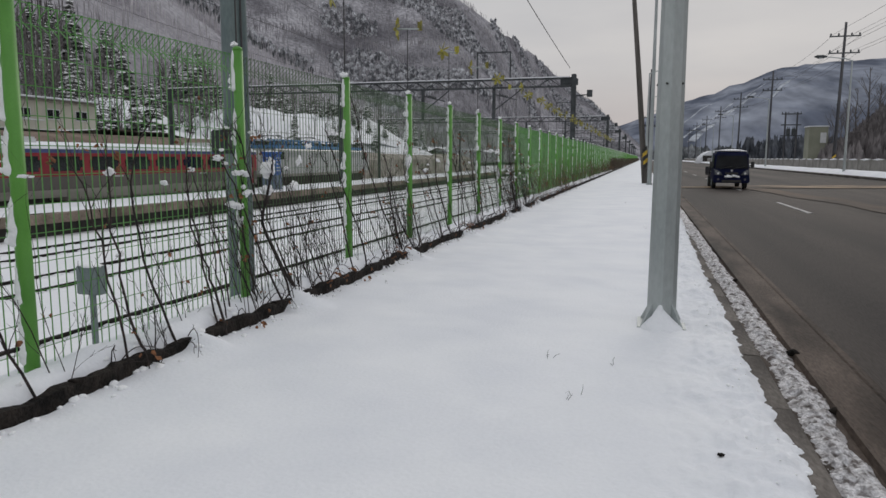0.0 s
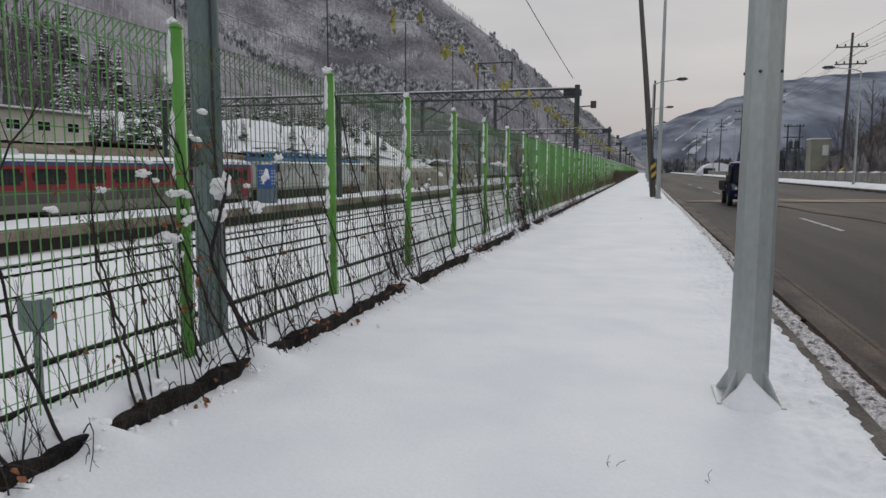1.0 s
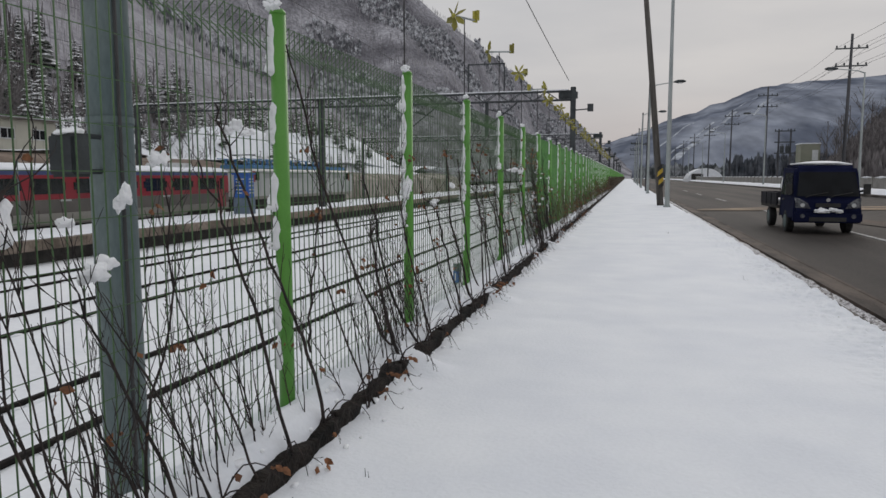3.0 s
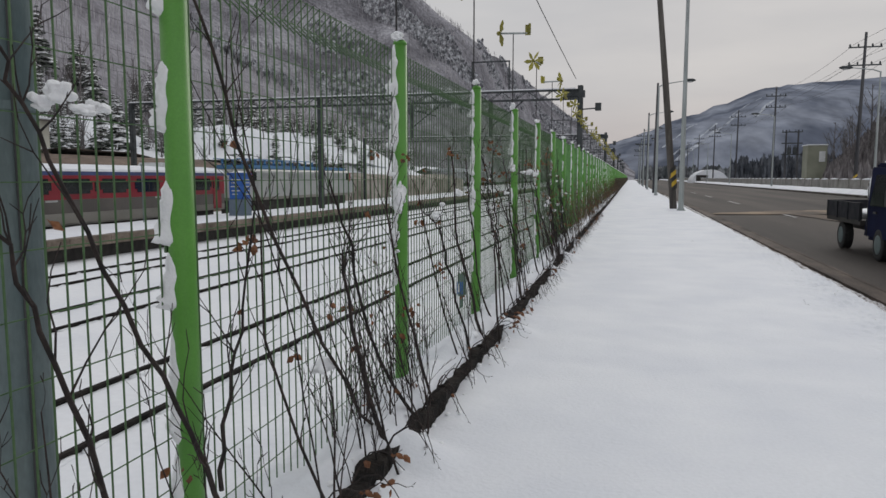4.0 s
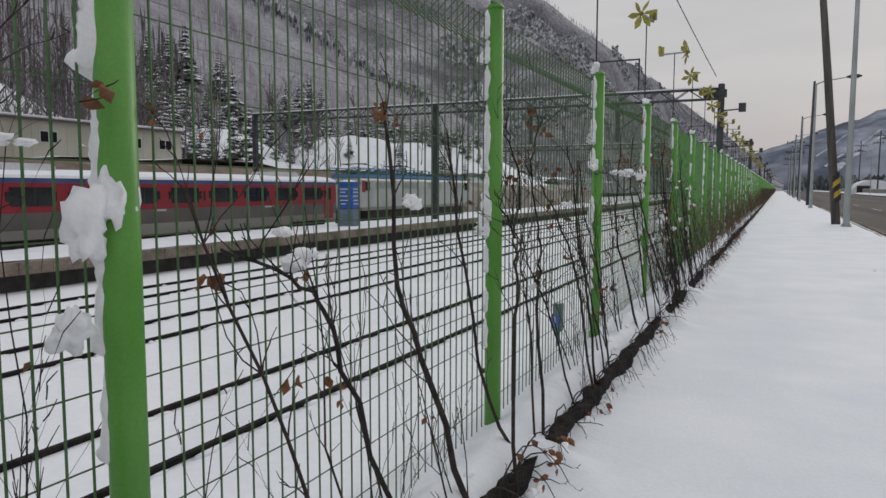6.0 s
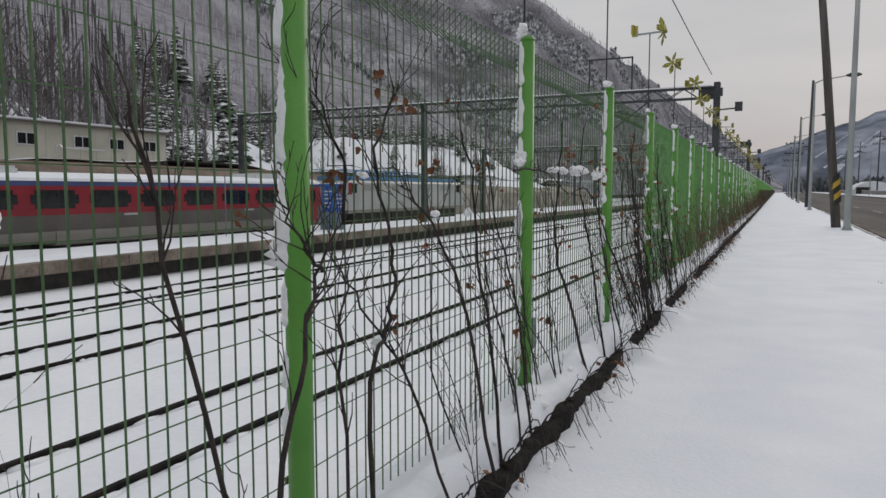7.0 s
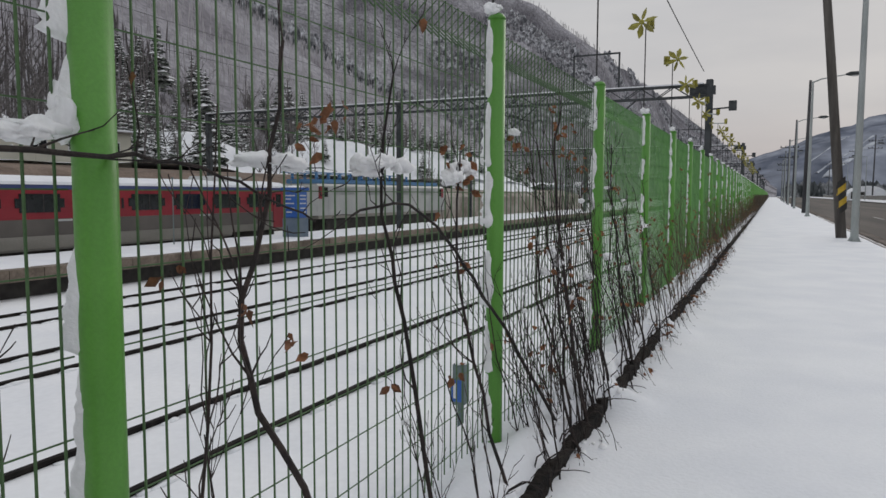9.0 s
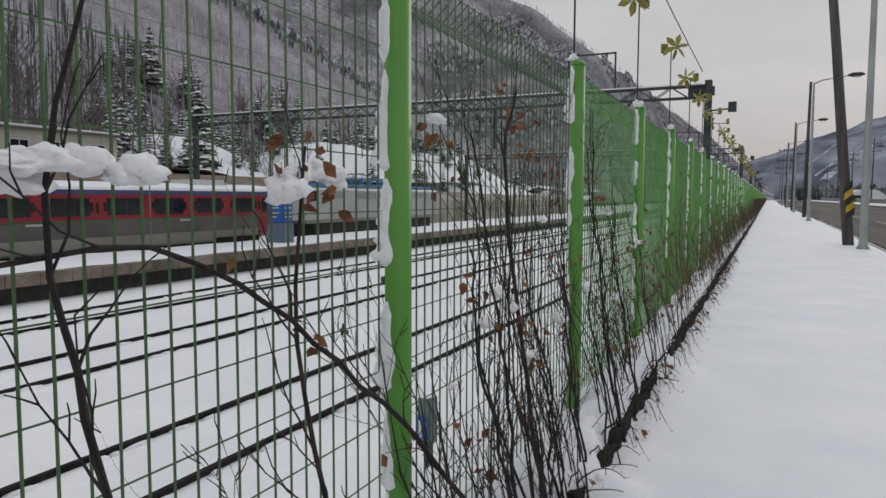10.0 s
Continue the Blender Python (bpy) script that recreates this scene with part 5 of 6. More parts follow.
def drooping_meshes(seed):
    """Thin low shoots that arch out over the edging and hang down to the path."""
    rnd = random.Random(seed)
    stems, bl = [], bmesh.new()
    for s in range(rnd.randint(2, 4)):
        bm = bmesh.new()
        reach, rise, drift = rnd.uniform(0.1, 0.24), rnd.uniform(0.03, 0.16), rnd.uniform(-0.2, 0.2)
        end = rnd.uniform(-0.1, 0.02)
        pts = []
        for i in range(9):
            u = i / 8
            pts.append(Vector((reach * u + rnd.uniform(-0.006, 0.006), drift * u * u + 0.03 * s + rnd.uniform(-0.008, 0.008),
                               -0.06 + 4 * rise * u * (1 - u) + (end + 0.06) * u + rnd.uniform(-0.006, 0.006))))
        rad = [0.0042 * (1 - 0.6 * i / 8) for i in range(9)]
        tube(bm, pts, rad, 5, False)
        twigs(bm, bl, pts, rad, rnd, 2, 0.08, 0.3)
        stems.append(mesh_of("stem", bm, TWIG))
    return stems, mesh_of("dry_leaves", bl, LEAF)


DROOPING = [drooping_meshes(400 + i) for i in range(7)]


def low_shrub(x, y, v):
    t = new("low_shrub")
    tagged(t, "thin dark shoots drooping over the edging onto the snow", "shrub", "low shoots")
    st, lf = DROOPING[v]
    for me in st:
        part("stem", me, None, t)
    if len(lf.polygons):
        tagged(part("dry_leaf", lf, None, t, "withered brown leaves"), kind="stuff")
    t.matrix_basis = Matrix.Translation((x, y, 0.0))


rnd = random.Random(91)
y = 0.3
while y < 26:
    low_shrub(rnd.uniform(0.2, 0.25), y, rnd.randrange(7))
    y += rnd.uniform(0.2, 0.6) if y < 5 else rnd.uniform(0.12, 0.42)


def big_shrub(label, stems, leaves=(), snow=(), seed=1):
    """A shrub with stems along set courses."""
    rnd = random.Random(seed)
    t = new("shrub")
    tagged(t, label, "shrub", "hedge shrubs")
    bl = bmesh.new()
    for r0, course in stems:
        bm = bmesh.new()
        cs = [Vector(p) for p in course]
        pts = []
        for i in range(len(cs) - 1):
            p0, p1, p2, p3 = cs[max(i - 1, 0)], cs[i], cs[i + 1], cs[min(i + 2, len(cs) - 1)]
            for k in range(4):
                u = k / 4
                pts.append(0.5 * (2 * p1 + (p2 - p0) * u + (2 * p0 - 5 * p1 + 4 * p2 - p3) * u * u + (3 * p1 - p0 - 3 * p2 + p3) * u ** 3)
                           + Vector((rnd.uniform(-0.01, 0.01), rnd.uniform(-0.016, 0.016), rnd.uniform(-0.006, 0.006))))
        pts.append(cs[-1])
        n = len(pts) - 1
        rad = [r0 * (1 - 0.6 * i / n) for i in range(n + 1)]
        tube(bm, pts, rad, 7, True)
        twigs(bm, bl, pts, rad, rnd, 11, 0.32, 0.10)
        part("stem", bm, TWIG, t)
    for c, n in leaves:
        for i in range(n):
            leaf(bl, Vector(c) + Vector((rnd.uniform(-0.04, 0.04), rnd.uniform(-0.06, 0.06), rnd.uniform(-0.04, 0.04))), rnd, rnd.uniform(0.42, 0.85))
    tagged(part("dry_leaf", bl, LEAF, t, "withered brown leaves"), kind="stuff")
    for i, (c, s) in enumerate(snow):
        bm = bmesh.new()
        clump(bm, c, s, seed * 13 + i)
        part("snow", bm, SNOW_CLUMP, t, "lump of snow caught in the twigs", smooth=True)


big_shrub("thick-stemmed bare shrub holding lumps of snow beside the mast",
          [(0.017, ((0.27, 2.62, -0.15), (0.18, 2.36, 0.1), (0.1, 2.13, 0.58), (0.1, 2.24, 0.9), (0.05, 2.40, 1.1))),
           (0.010, ((0.27, 2.2, -0.15), (0.16, 2.0, 0.3), (0.1, 1.8, 0.8), (0.06, 1.62, 1.1))),
           (0.010, ((0.28, 2.3, -0.15), (0.15, 2.15, 0.4), (0.08, 1.98, 0.95), (0.05, 1.85, 1.35))),
           (0.008, ((0.28, 2.9, -0.15), (0.15, 2.75, 0.35), (0.08, 2.6, 0.8)))],
          [((0.08, 1.8, 0.85), 5)],
          [((0.06, 2.33, 1.0), (0.05, 0.07, 0.09)), ((0.07, 2.22, 0.83), (0.045, 0.06, 0.05)), ((0.05, 2.72, 0.85), (0.03, 0.05, 0.04)),
           ((0.08, 1.86, 0.98), (0.04, 0.05, 0.03)), ((0.08, 1.95, 0.82), (0.035, 0.05, 0.03)), ((0.08, 1.78, 0.74), (0.04, 0.06, 0.04)), ((0.06, 1.62, 1.08), (0.03, 0.04, 0.025))], 3)
big_shrub("clump of straight dark canes rooted at the edging",
          [(0.0105, ((0.29, 1.31, -0.16), (0.2, 1.30, 0.21), (0.14, 1.26, 0.48), (0.1, 1.22, 0.74))),
           (0.006, ((0.25, 1.39, -0.15), (0.15, 1.41, 0.29), (0.1, 1.44, 0.67), (0.06, 1.42, 1.03))),
           (0.007, ((0.22, 1.5, -0.15), (0.14, 1.52, 0.26), (0.1, 1.49, 0.56), (0.06, 1.45, 0.88))),
           (0.008, ((0.33, 1.72, -0.17), (0.22, 1.81, -0.03), (0.15, 1.86, 0.16), (0.1, 1.81, 0.54), (0.06, 1.69, 0.76))),
           (0.006, ((0.24, 1.99, -0.15), (0.14, 1.87, 0.19), (0.08, 1.75, 0.52), (0.05, 1.69, 0.92))),
           (0.008, ((0.08, 1.95, 0.3), (0.05, 1.91, 0.56), (0.04, 1.91, 0.98), (0.04, 1.64, 1.39)))],
          [((0.24, 1.35, -0.02), 3)],
          [((0.05, 1.91, 0.88), (0.025, 0.04, 0.03)), ((0.03, 1.92, 0.6), (0.02, 0.03, 0.05)), ((0.05, 1.77, 0.75), (0.025, 0.05, 0.03)), ((0.05, 1.68, 1.05), (0.02, 0.03, 0.02)), ((0.05, 1.98, 0.96), (0.02, 0.035, 0.025))], 8)
big_shrub("short bare canes beside the mast foot",
          [(0.006, ((0.26, 2.62, -0.17), (0.2, 2.53, -0.03), (0.12, 2.51, 0.2), (0.08, 2.42, 0.45))),
           (0.007, ((0.22, 2.8, -0.15), (0.12, 2.72, 0.2), (0.08, 2.61, 0.47))),
           (0.007, ((0.28, 2.7, -0.17), (0.12, 2.79, 0.23), (0.06, 3.03, 0.61), (0.05, 3.05, 1.1))),
           (0.006, ((0.3, 3.3, -0.16), (0.15, 3.2, 0.3), (0.07, 3.05, 0.75)))],
          [], [((0.05, 3.03, 1.18), (0.02, 0.04, 0.04)), ((0.05, 2.84, 1.06), (0.02, 0.03, 0.045))], 9)
big_shrub("clump of dark canes leaning over the edging",
          [(0.010, ((0.28, 0.66, -0.17), (0.2, 0.52, 0.1), (0.12, 0.5, 0.55), (0.06, 0.53, 1.08))),
           (0.008, ((0.27, 0.41, -0.16), (0.15, 0.39, 0.42), (0.08, 0.38, 0.81), (0.05, 0.3, 1.05))),
           (0.009, ((0.27, 0.85, -0.16), (0.15, 0.74, 0.34), (0.06, 0.71, 0.95), (0.05, 0.98, 1.39))),
           (0.008, ((0.27, 1.27, -0.16), (0.15, 1.25, 0.35), (0.06, 1.23, 0.92), (0.05, 1.34, 1.38))),
           (0.008, ((0.28, -0.2, -0.16), (0.2, -0.3, 0.2), (0.12, -0.42, 0.6), (0.06, -0.5, 0.95))),
           (0.006, ((0.36, 0.55, -0.17), (0.27, 0.6, 0.0), (0.2, 0.7, 0.2)))],
          [((0.3, 0.5, -0.02), 3)],
          [((0.05, 0.54, 1.0), (0.02, 0.035, 0.028)), ((0.05, 1.04, 0.93), (0.02, 0.03, 0.02)), ((0.1, 0.56, 0.54), (0.02, 0.03, 0.02))], 10)
big_shrub("bare shrub with long canes crossing before the fence",
          [(0.009, ((0.28, 3.9, -0.15), (0.2, 3.83, 0.33), (0.14, 3.76, 0.57), (0.08, 3.6, 0.96), (0.05, 3.45, 1.26), (0.05, 3.38, 1.42))),
           (0.008, ((0.27, 3.55, -0.15), (0.18, 3.45, 0.5), (0.1, 3.4, 0.85), (0.06, 3.35, 1.03), (0.05, 3.25, 1.2))),
           (0.007, ((0.2, 3.83, 0.33), (0.14, 3.99, 0.53), (0.08, 4.19, 0.76), (0.06, 4.3, 1.05)))],
          [((0.06, 4.25, 0.95), 4)],
          [((0.04, 3.5, 1.33), (0.025, 0.05, 0.035)), ((0.04, 3.63, 1.32), (0.02, 0.04, 0.018))], 12)
big_shrub("bare shrub with two long slanting canes",
          [(0.009, ((0.27, 5.45, -0.15), (0.14, 5.03, 0.14), (0.08, 4.4, 0.95), (0.06, 4.08, 1.53), (0.05, 3.98, 1.75))),
           (0.010, ((0.26, 5.6, -0.15), (0.12, 5.3, 0.3), (0.08, 5.06, 0.87), (0.06, 4.9, 1.15))),
           (0.014, ((0.25, 5.12, -0.15), (0.14, 5.0, 0.4), (0.1, 4.93, 0.85))),
           (0.008, ((0.27, 5.8, -0.15), (0.14, 5.65, 0.5), (0.06, 5.6, 1.0), (0.04, 5.75, 1.3)))],
          [((0.05, 6.1, 1.25), 4)],
          [((0.09, 4.75, 0.42), (0.035, 0.06, 0.035)), ((0.0, 5.94, 1.02), (0.04, 0.06, 0.12)), ((0.0, 5.9, 0.82), (0.035, 0.04, 0.06))], 4)
big_shrub("tall bare shrub with a tuft of brown leaves",
          [(0.013, ((0.24, 7.24, -0.15), (0.14, 7.09, 0.45), (0.08, 6.97, 0.8), (0.06, 6.92, 1.32))),
           (0.009, ((0.26, 7.8, -0.15), (0.13, 7.63, 0.25), (0.07, 7.47, 0.95), (0.05, 7.40, 1.3))),
           (0.009, ((0.25, 6.8, -0.15), (0.13, 6.64, 0.51), (0.09, 6.55, 0.78), (0.08, 6.43, 0.88), (0.07, 6.2, 0.97))),
           (0.007, ((0.25, 6.6, -0.15), (0.12, 6.35, 0.5), (0.07, 6.1, 1.1)))],
          [((0.06, 6.92, 1.34), 9), ((0.09, 6.63, 0.55), 4)],
          [((0.08, 6.45, 0.92), (0.04, 0.06, 0.035)), ((0.06, 7.06, 1.06), (0.025, 0.045, 0.03)), ((-0.02, 7.97, 1.0), (0.03, 0.03, 0.09))], 5)
big_shrub("forked bare shrub with canes crossing a fence post",
          [(0.0085, ((0.3, 7.5, -0.15), (0.25, 7.6, 0.4), (0.2, 7.74, 0.7), (0.16, 7.84, 0.82), (0.12, 7.95, 0.9), (0.08, 8.11, 1.01))),
           (0.006, ((0.12, 7.95, 0.89), (0.12, 7.88, 0.94), (0.1, 7.86, 1.0), (0.08, 7.8, 1.1))),
           (0.008, ((0.28, 7.95, -0.15), (0.18, 8.11, 0.55), (0.13, 8.27, 0.66), (0.1, 8.37, 0.82), (0.07, 8.39, 0.99), (0.07, 8.3, 1.2), (0.06, 8.4, 1.35), (0.05, 8.46, 1.46))),
           (0.006, ((0.26, 7.9, -0.15), (0.18, 7.94, 0.62), (0.13, 8.03, 0.74), (0.1, 8.11, 0.89))),
           (0.006, ((0.27, 8.55, -0.15), (0.16, 8.39, 0.45), (0.13, 8.28, 0.62), (0.1, 8.13, 0.8), (0.08, 8.05, 0.92))),
           (0.006, ((0.08, 8.11, 1.01), (0.06, 8.14, 1.2), (0.05, 8.08, 1.31), (0.04, 8.04, 1.42)))],
          [((0.05, 8.49, 1.4), 6), ((0.1, 8.43, 0.68), 5), ((0.05, 8.32, 1.28), 4), ((0.05, 8.4, 1.48), 4), ((0.05, 8.18, 1.14), 5)],
          [((0.1, 8.28, 0.63), (0.02, 0.03, 0.02)), ((0.05, 8.27, 1.15), (0.018, 0.025, 0.015))], 13)
big_shrub("upright bare shrub with a few curled red-brown leaves",
          [(0.008, ((0.26, 9.0, -0.15), (0.2, 9.02, 0.4), (0.12, 9.06, 0.81), (0.06, 9.09, 1.19), (0.05, 9.02, 1.35))),
           (0.008, ((0.27, 8.9, -0.15), (0.2, 8.82, 0.5), (0.1, 8.77, 0.87), (0.06, 8.62, 1.06), (0.06, 8.5, 1.12))),
           (0.007, ((0.26, 9.4, -0.15), (0.2, 9.4, 0.33), (0.12, 9.47, 0.66), (0.06, 9.4, 0.97), (0.05, 9.30, 1.25))),
           (0.006, ((0.27, 9.2, -0.15), (0.16, 9.3, 0.35), (0.1, 9.2, 0.7), (0.06, 9.25, 1.0)))],
          [((0.06, 8.71, 1.19), 4), ((0.06, 9.29, 1.25), 4), ((0.08, 8.65, 1.03), 4), ((0.12, 9.47, 0.7), 3)],
          [((0.05, 9.09, 1.01), (0.02, 0.035, 0.022))], 11)
big_shrub("spreading bare shrub with snow along its canes",
          [(0.009, ((0.26, 12.45, -0.15), (0.14, 12.16, 0.28), (0.08, 11.78, 0.67), (0.07, 11.41, 0.94), (0.06, 11.09, 1.11), (0.06, 10.75, 1.09))),
           (0.008, ((0.25, 11.0, -0.15), (0.12, 10.93, 0.77), (0.07, 10.9, 1.09), (0.06, 10.98, 1.5))),
           (0.010, ((0.25, 10.55, -0.15), (0.12, 10.41, 0.47), (0.08, 10.28, 0.84), (0.07, 10.4, 1.15), (0.06, 10.46, 1.5))),
           (0.008, ((0.27, 11.6, -0.15), (0.14, 11.5, 0.4), (0.07, 11.45, 0.9), (0.05, 11.5, 1.3))),
           (0.006, ((0.10, 9.55, 1.20), (0.07, 9.85, 1.215), (0.06, 10.08, 1.21), (0.06, 10.3, 1.17), (0.08, 10.55, 1.08))),
           (0.011, ((0.27, 12.7, -0.15), (0.14, 12.75, 0.5), (0.06, 12.7, 1.2), (0.05, 12.85, 1.6)))],
          [((0.05, 11.47, 1.3), 6), ((0.06, 10.66, 1.36), 7), ((0.05, 12.1, 1.36), 6), ((0.05, 11.6, 1.2), 5), ((0.05, 12.88, 1.5), 14), ((0.05, 12.95, 1.38), 10), ((0.07, 11.55, 0.9), 3), ((0.06, 10.58, 1.29), 7), ((0.1, 10.42, 0.8), 5), ((0.1, 11.38, 0.53), 4)],
          [((0.04, 10.92, 1.23), (0.04, 0.09, 0.05)), ((0.04, 11.08, 1.24), (0.035, 0.06, 0.04)), ((0.04, 11.46, 1.22), (0.035, 0.055, 0.045)), ((0.04, 11.62, 1.24), (0.03, 0.05, 0.035)),
           ((0.05, 10.41, 1.225), (0.04, 0.07, 0.026)), ((0.05, 10.50, 1.21), (0.03, 0.05, 0.02)), ((0.05, 10.87, 1.24), (0.035, 0.06, 0.025)), ((-0.02, 9.94, 1.275), (0.03, 0.035, 0.06)), ((0.0, 9.84, 1.245), (0.03, 0.06, 0.028)), ((0.06, 12.5, 0.75), (0.03, 0.06, 0.03)),
           ((0.08, 12.72, 0.80), (0.04, 0.06, 0.04)), ((0.1, 13.2, 0.3), (0.045, 0.06, 0.055)), ((0.14, 13.45, 0.03), (0.09, 0.2, 0.10)), ((0.1, 12.95, 0.55), (0.03, 0.05, 0.03))], 6)
crnd = random.Random(401)
for y0, n in ((12.4, 3), (12.8, 3), (13.25, 3), (13.8, 3), (14.5, 3), (15.3, 2)):
    canes = []
    for i in range(n):
        yb, lean, top = y0 + crnd.uniform(-0.22, 0.22), crnd.uniform(-0.22, 0.34), crnd.uniform(0.85, 1.5)
        canes.append((crnd.uniform(0.0045, 0.0085), tuple((0.28 - 0.22 * u ** 0.8 + crnd.uniform(-0.03, 0.03), yb + lean * u + crnd.uniform(-0.06, 0.06), -0.15 + (top + 0.15) * u) for u in (0, 0.25, 0.5, 0.75, 1.0))))
    big_shrub("dense clump of dark upright canes at the edging", canes, [((0.07, y0, 0.9), 3)],
              [((0.1, y0 + 0.1, crnd.uniform(0.5, 0.9)), (0.03, 0.045, 0.03))], int(y0 * 10))
bm = bmesh.new()
for i in range(4200):
    yy = 62 + 300 * rnd.random() ** 1.7
    p = Vector((rnd.uniform(0.05, 0.25), yy, -0.05))
    d = Vector((rnd.uniform(-0.12, 0.15), rnd.uniform(-0.4, 0.4), 1)).normalized()
    tube(bm, [p, p + d * rnd.uniform(0.4, 1.25)], [0.014, 0.006], 3, False)
tagged(part("hedge", bm, BROWN_TWIG), "far run of bare hedge along the fence", "hedge", kind="stuff")


bm = bmesh.new()
rnd = random.Random(63)
for i in range(420):
    yy = -3 + 26 * rnd.random() ** 1.4
    s = rnd.uniform(0.006, 0.022)
    xx = rnd.choice((rnd.uniform(0.17, 0.26), rnd.uniform(0.26, 0.42), rnd.uniform(0.26, 0.34)))
    zz = bank_z(xx, yy) if xx < 0.25 else max(path_z(xx, yy), -0.12)
    res = bmesh.ops.create_icosphere(bm, subdivisions=2 if s > 0.018 else 1, radius=s)
    for v in res["verts"]:
        k = 1 + 0.5 * nz(v.co.x * 60 + i, v.co.y * 60, v.co.z * 60)
        v.co = Vector((xx, yy, zz + s * 0.15)) + Vector((v.co.x, v.co.y * 1.4, v.co.z * 0.8)) * k
tagged(part("snow_crumb", bm, SNOW_CLUMP, smooth=True), "small snow crumbs fallen along the edging", "snow", kind="stuff")
bm = bmesh.new()
for i in range(260):
    yy = -3 + 20 * rnd.random() ** 1.6
    s = rnd.uniform(0.004, 0.013)
    xx = 3.64 - 0.25 * rnd.random() ** 2 + 0.03 * rnd.random()
    res = bmesh.ops.create_icosphere(bm, subdivisions=1, radius=s)
    for v in res["verts"]:
        k = 1 + 0.5 * nz(v.co.x * 60 + i, v.co.y * 60, v.co.z * 60)
        v.co = Vector((xx, yy, path_z(xx, yy))) + Vector((v.co.x, v.co.y * 1.3, v.co.z * 0.6)) * k
tagged(part("snow_crumb", bm, SNOW_CLUMP, smooth=True), "crumbled snow along the kerb", "snow", kind="stuff")


for cx, cy, cz, s in ((3.985, 2.35, -0.225, 0.038), (3.32, 0.23, -0.128, 0.014), (3.99, 1.25, -0.24, 0.03), (3.98, 5.4, -0.24, 0.03)):
    bm = bmesh.new()
    blob(bm, (cx, cy, cz + s * 0.4), (s, s * 0.8, s * 0.6), cx * 7 + cy, sub=2, rough=0.7, freq=2.2)
    tagged(part("earth_clod", bm, DARK_KERB, smooth=True), "small dark clod of earth showing through the snow and slush", "clod", "earth clods")


def sprig(x, y, seed):
    """A few dry stalks poking through the snow."""
    rnd = random.Random(seed)
    t = new("dry_sprig")
    tagged(t, "tiny dry weed stalk poking through the snow", "weed", "dry weeds")
    for i in range(rnd.randint(2, 4)):
        bm = bmesh.new()
        p = Vector((x + rnd.uniform(-0.03, 0.03), y + rnd.uniform(-0.03, 0.03), -0.145))
        d = Vector((rnd.uniform(-0.9, 0.9), rnd.uniform(-0.9, 0.9), 1)).normalized()
        q = p + d * rnd.uniform(0.025, 0.055)
        tube(bm, [p, q, q + Vector((rnd.uniform(-0.03, 0.03), rnd.uniform(-0.03, 0.03), rnd.uniform(-0.01, 0.03)))], [0.0016, 0.0013, 0.0008], 4, False)
        part("stalk", bm, TWIG, t)


for i, (x, y) in enumerate(((2.43, 1.46), (2.84, 1.40), (2.68, 0.80), (2.62, 0.76), (0.59, 3.6), (0.40, 2.71), (2.5, 17.2), (0.40, 9.2), (3.04, 10.0))):
    sprig(x, y, i)


# ---- poles and lamps ----
def street_lamp(x, y, h, arm, label, side=1):
    t = new("street_lamp")
    tagged(t, label, "street lamp", "street lamps")
    bm = bmesh.new()
    tube(bm, [(x, y, -0.2), (x, y, 2.0), (x, y, h)], [0.105, 0.092, 0.05], 8)
    part("pole", bm, GALV, t)
    bm = bmesh.new()
    box(bm, x - 0.17, x + 0.17, y - 0.17, y + 0.17, -0.2, -0.12)
    part("base_plate", bm, GALV, t)
    for i in range(4):
        a = radians(45 + 90 * i)
        d, s = Vector((math.cos(a), math.sin(a), 0)), Vector((-math.sin(a), math.cos(a), 0)) * 0.008
        o = Vector((x, y, 0))
        bm = bmesh.new()
        v = []
        for q in (-1, 1):
            v.append([bm.verts.new(o + d * r + s * q + Vector((0, 0, z))) for r, z in ((0.08, -0.15), (0.215, -0.15), (0.20, -0.115), (0.095, 0.05))])
        bm.faces.new(v[0])
        bm.faces.new(v[1][::-1])
        for j in range(4):
            bm.faces.new((v[0][j], v[0][(j + 1) % 4], v[1][(j + 1) % 4], v[1][j]))
        part("gusset", bm, GALV, t)
    bm = bmesh.new()
    tube(bm, [(x, y, h - 0.05), (x + side * arm * 0.25, y, h + 0.12), (x + side * arm, y, h + 0.3)], [0.045, 0.038, 0.03], 8)
    part("arm", bm, GALV, t)
    bm = bmesh.new()
    tube(bm, [(x + side * (arm - 0.1), y, h + 0.3), (x + side * (arm + 0.15), y, h + 0.32), (x + side * (arm + 0.55), y, h + 0.33), (x + side * (arm + 0.75), y, h + 0.32)], [0.05, 0.13, 0.12, 0.04], 10)
    head = part("lamp_head", bm, DARK_STEEL, t)
    bm = bmesh.new()
    blob(bm, (x + side * (arm + 0.35), y, h + 0.22), (0.22, 0.09, 0.06), 1, sub=2, rough=0)
    part("glass", bm, LAMP_GLASS, head, smooth=True)
    return t


LAMP1 = street_lamp(3.13, 2.60, 10.0, 2.4, "grey steel street lamp with gusseted foot in the snow")
bm = bmesh.new()
for k in range(2):
    rings = tube(bm, [(3.10 + 0.05 * k, 2.45, -0.24), (3.105 + 0.04 * k, 2.465, -0.115), (3.11 + 0.03 * k, 2.485, -0.05), (3.115 + 0.02 * k, 2.50, 0.03 - 0.03 * k)], [0.24, 0.105, 0.05, 0.012], 24)
    for ring in rings:
        for v in ring:
            v.co += Vector((1, 1, 0.4)) * 0.03 * nz(v.co.x * 9, v.co.y * 9, v.co.z * 9)
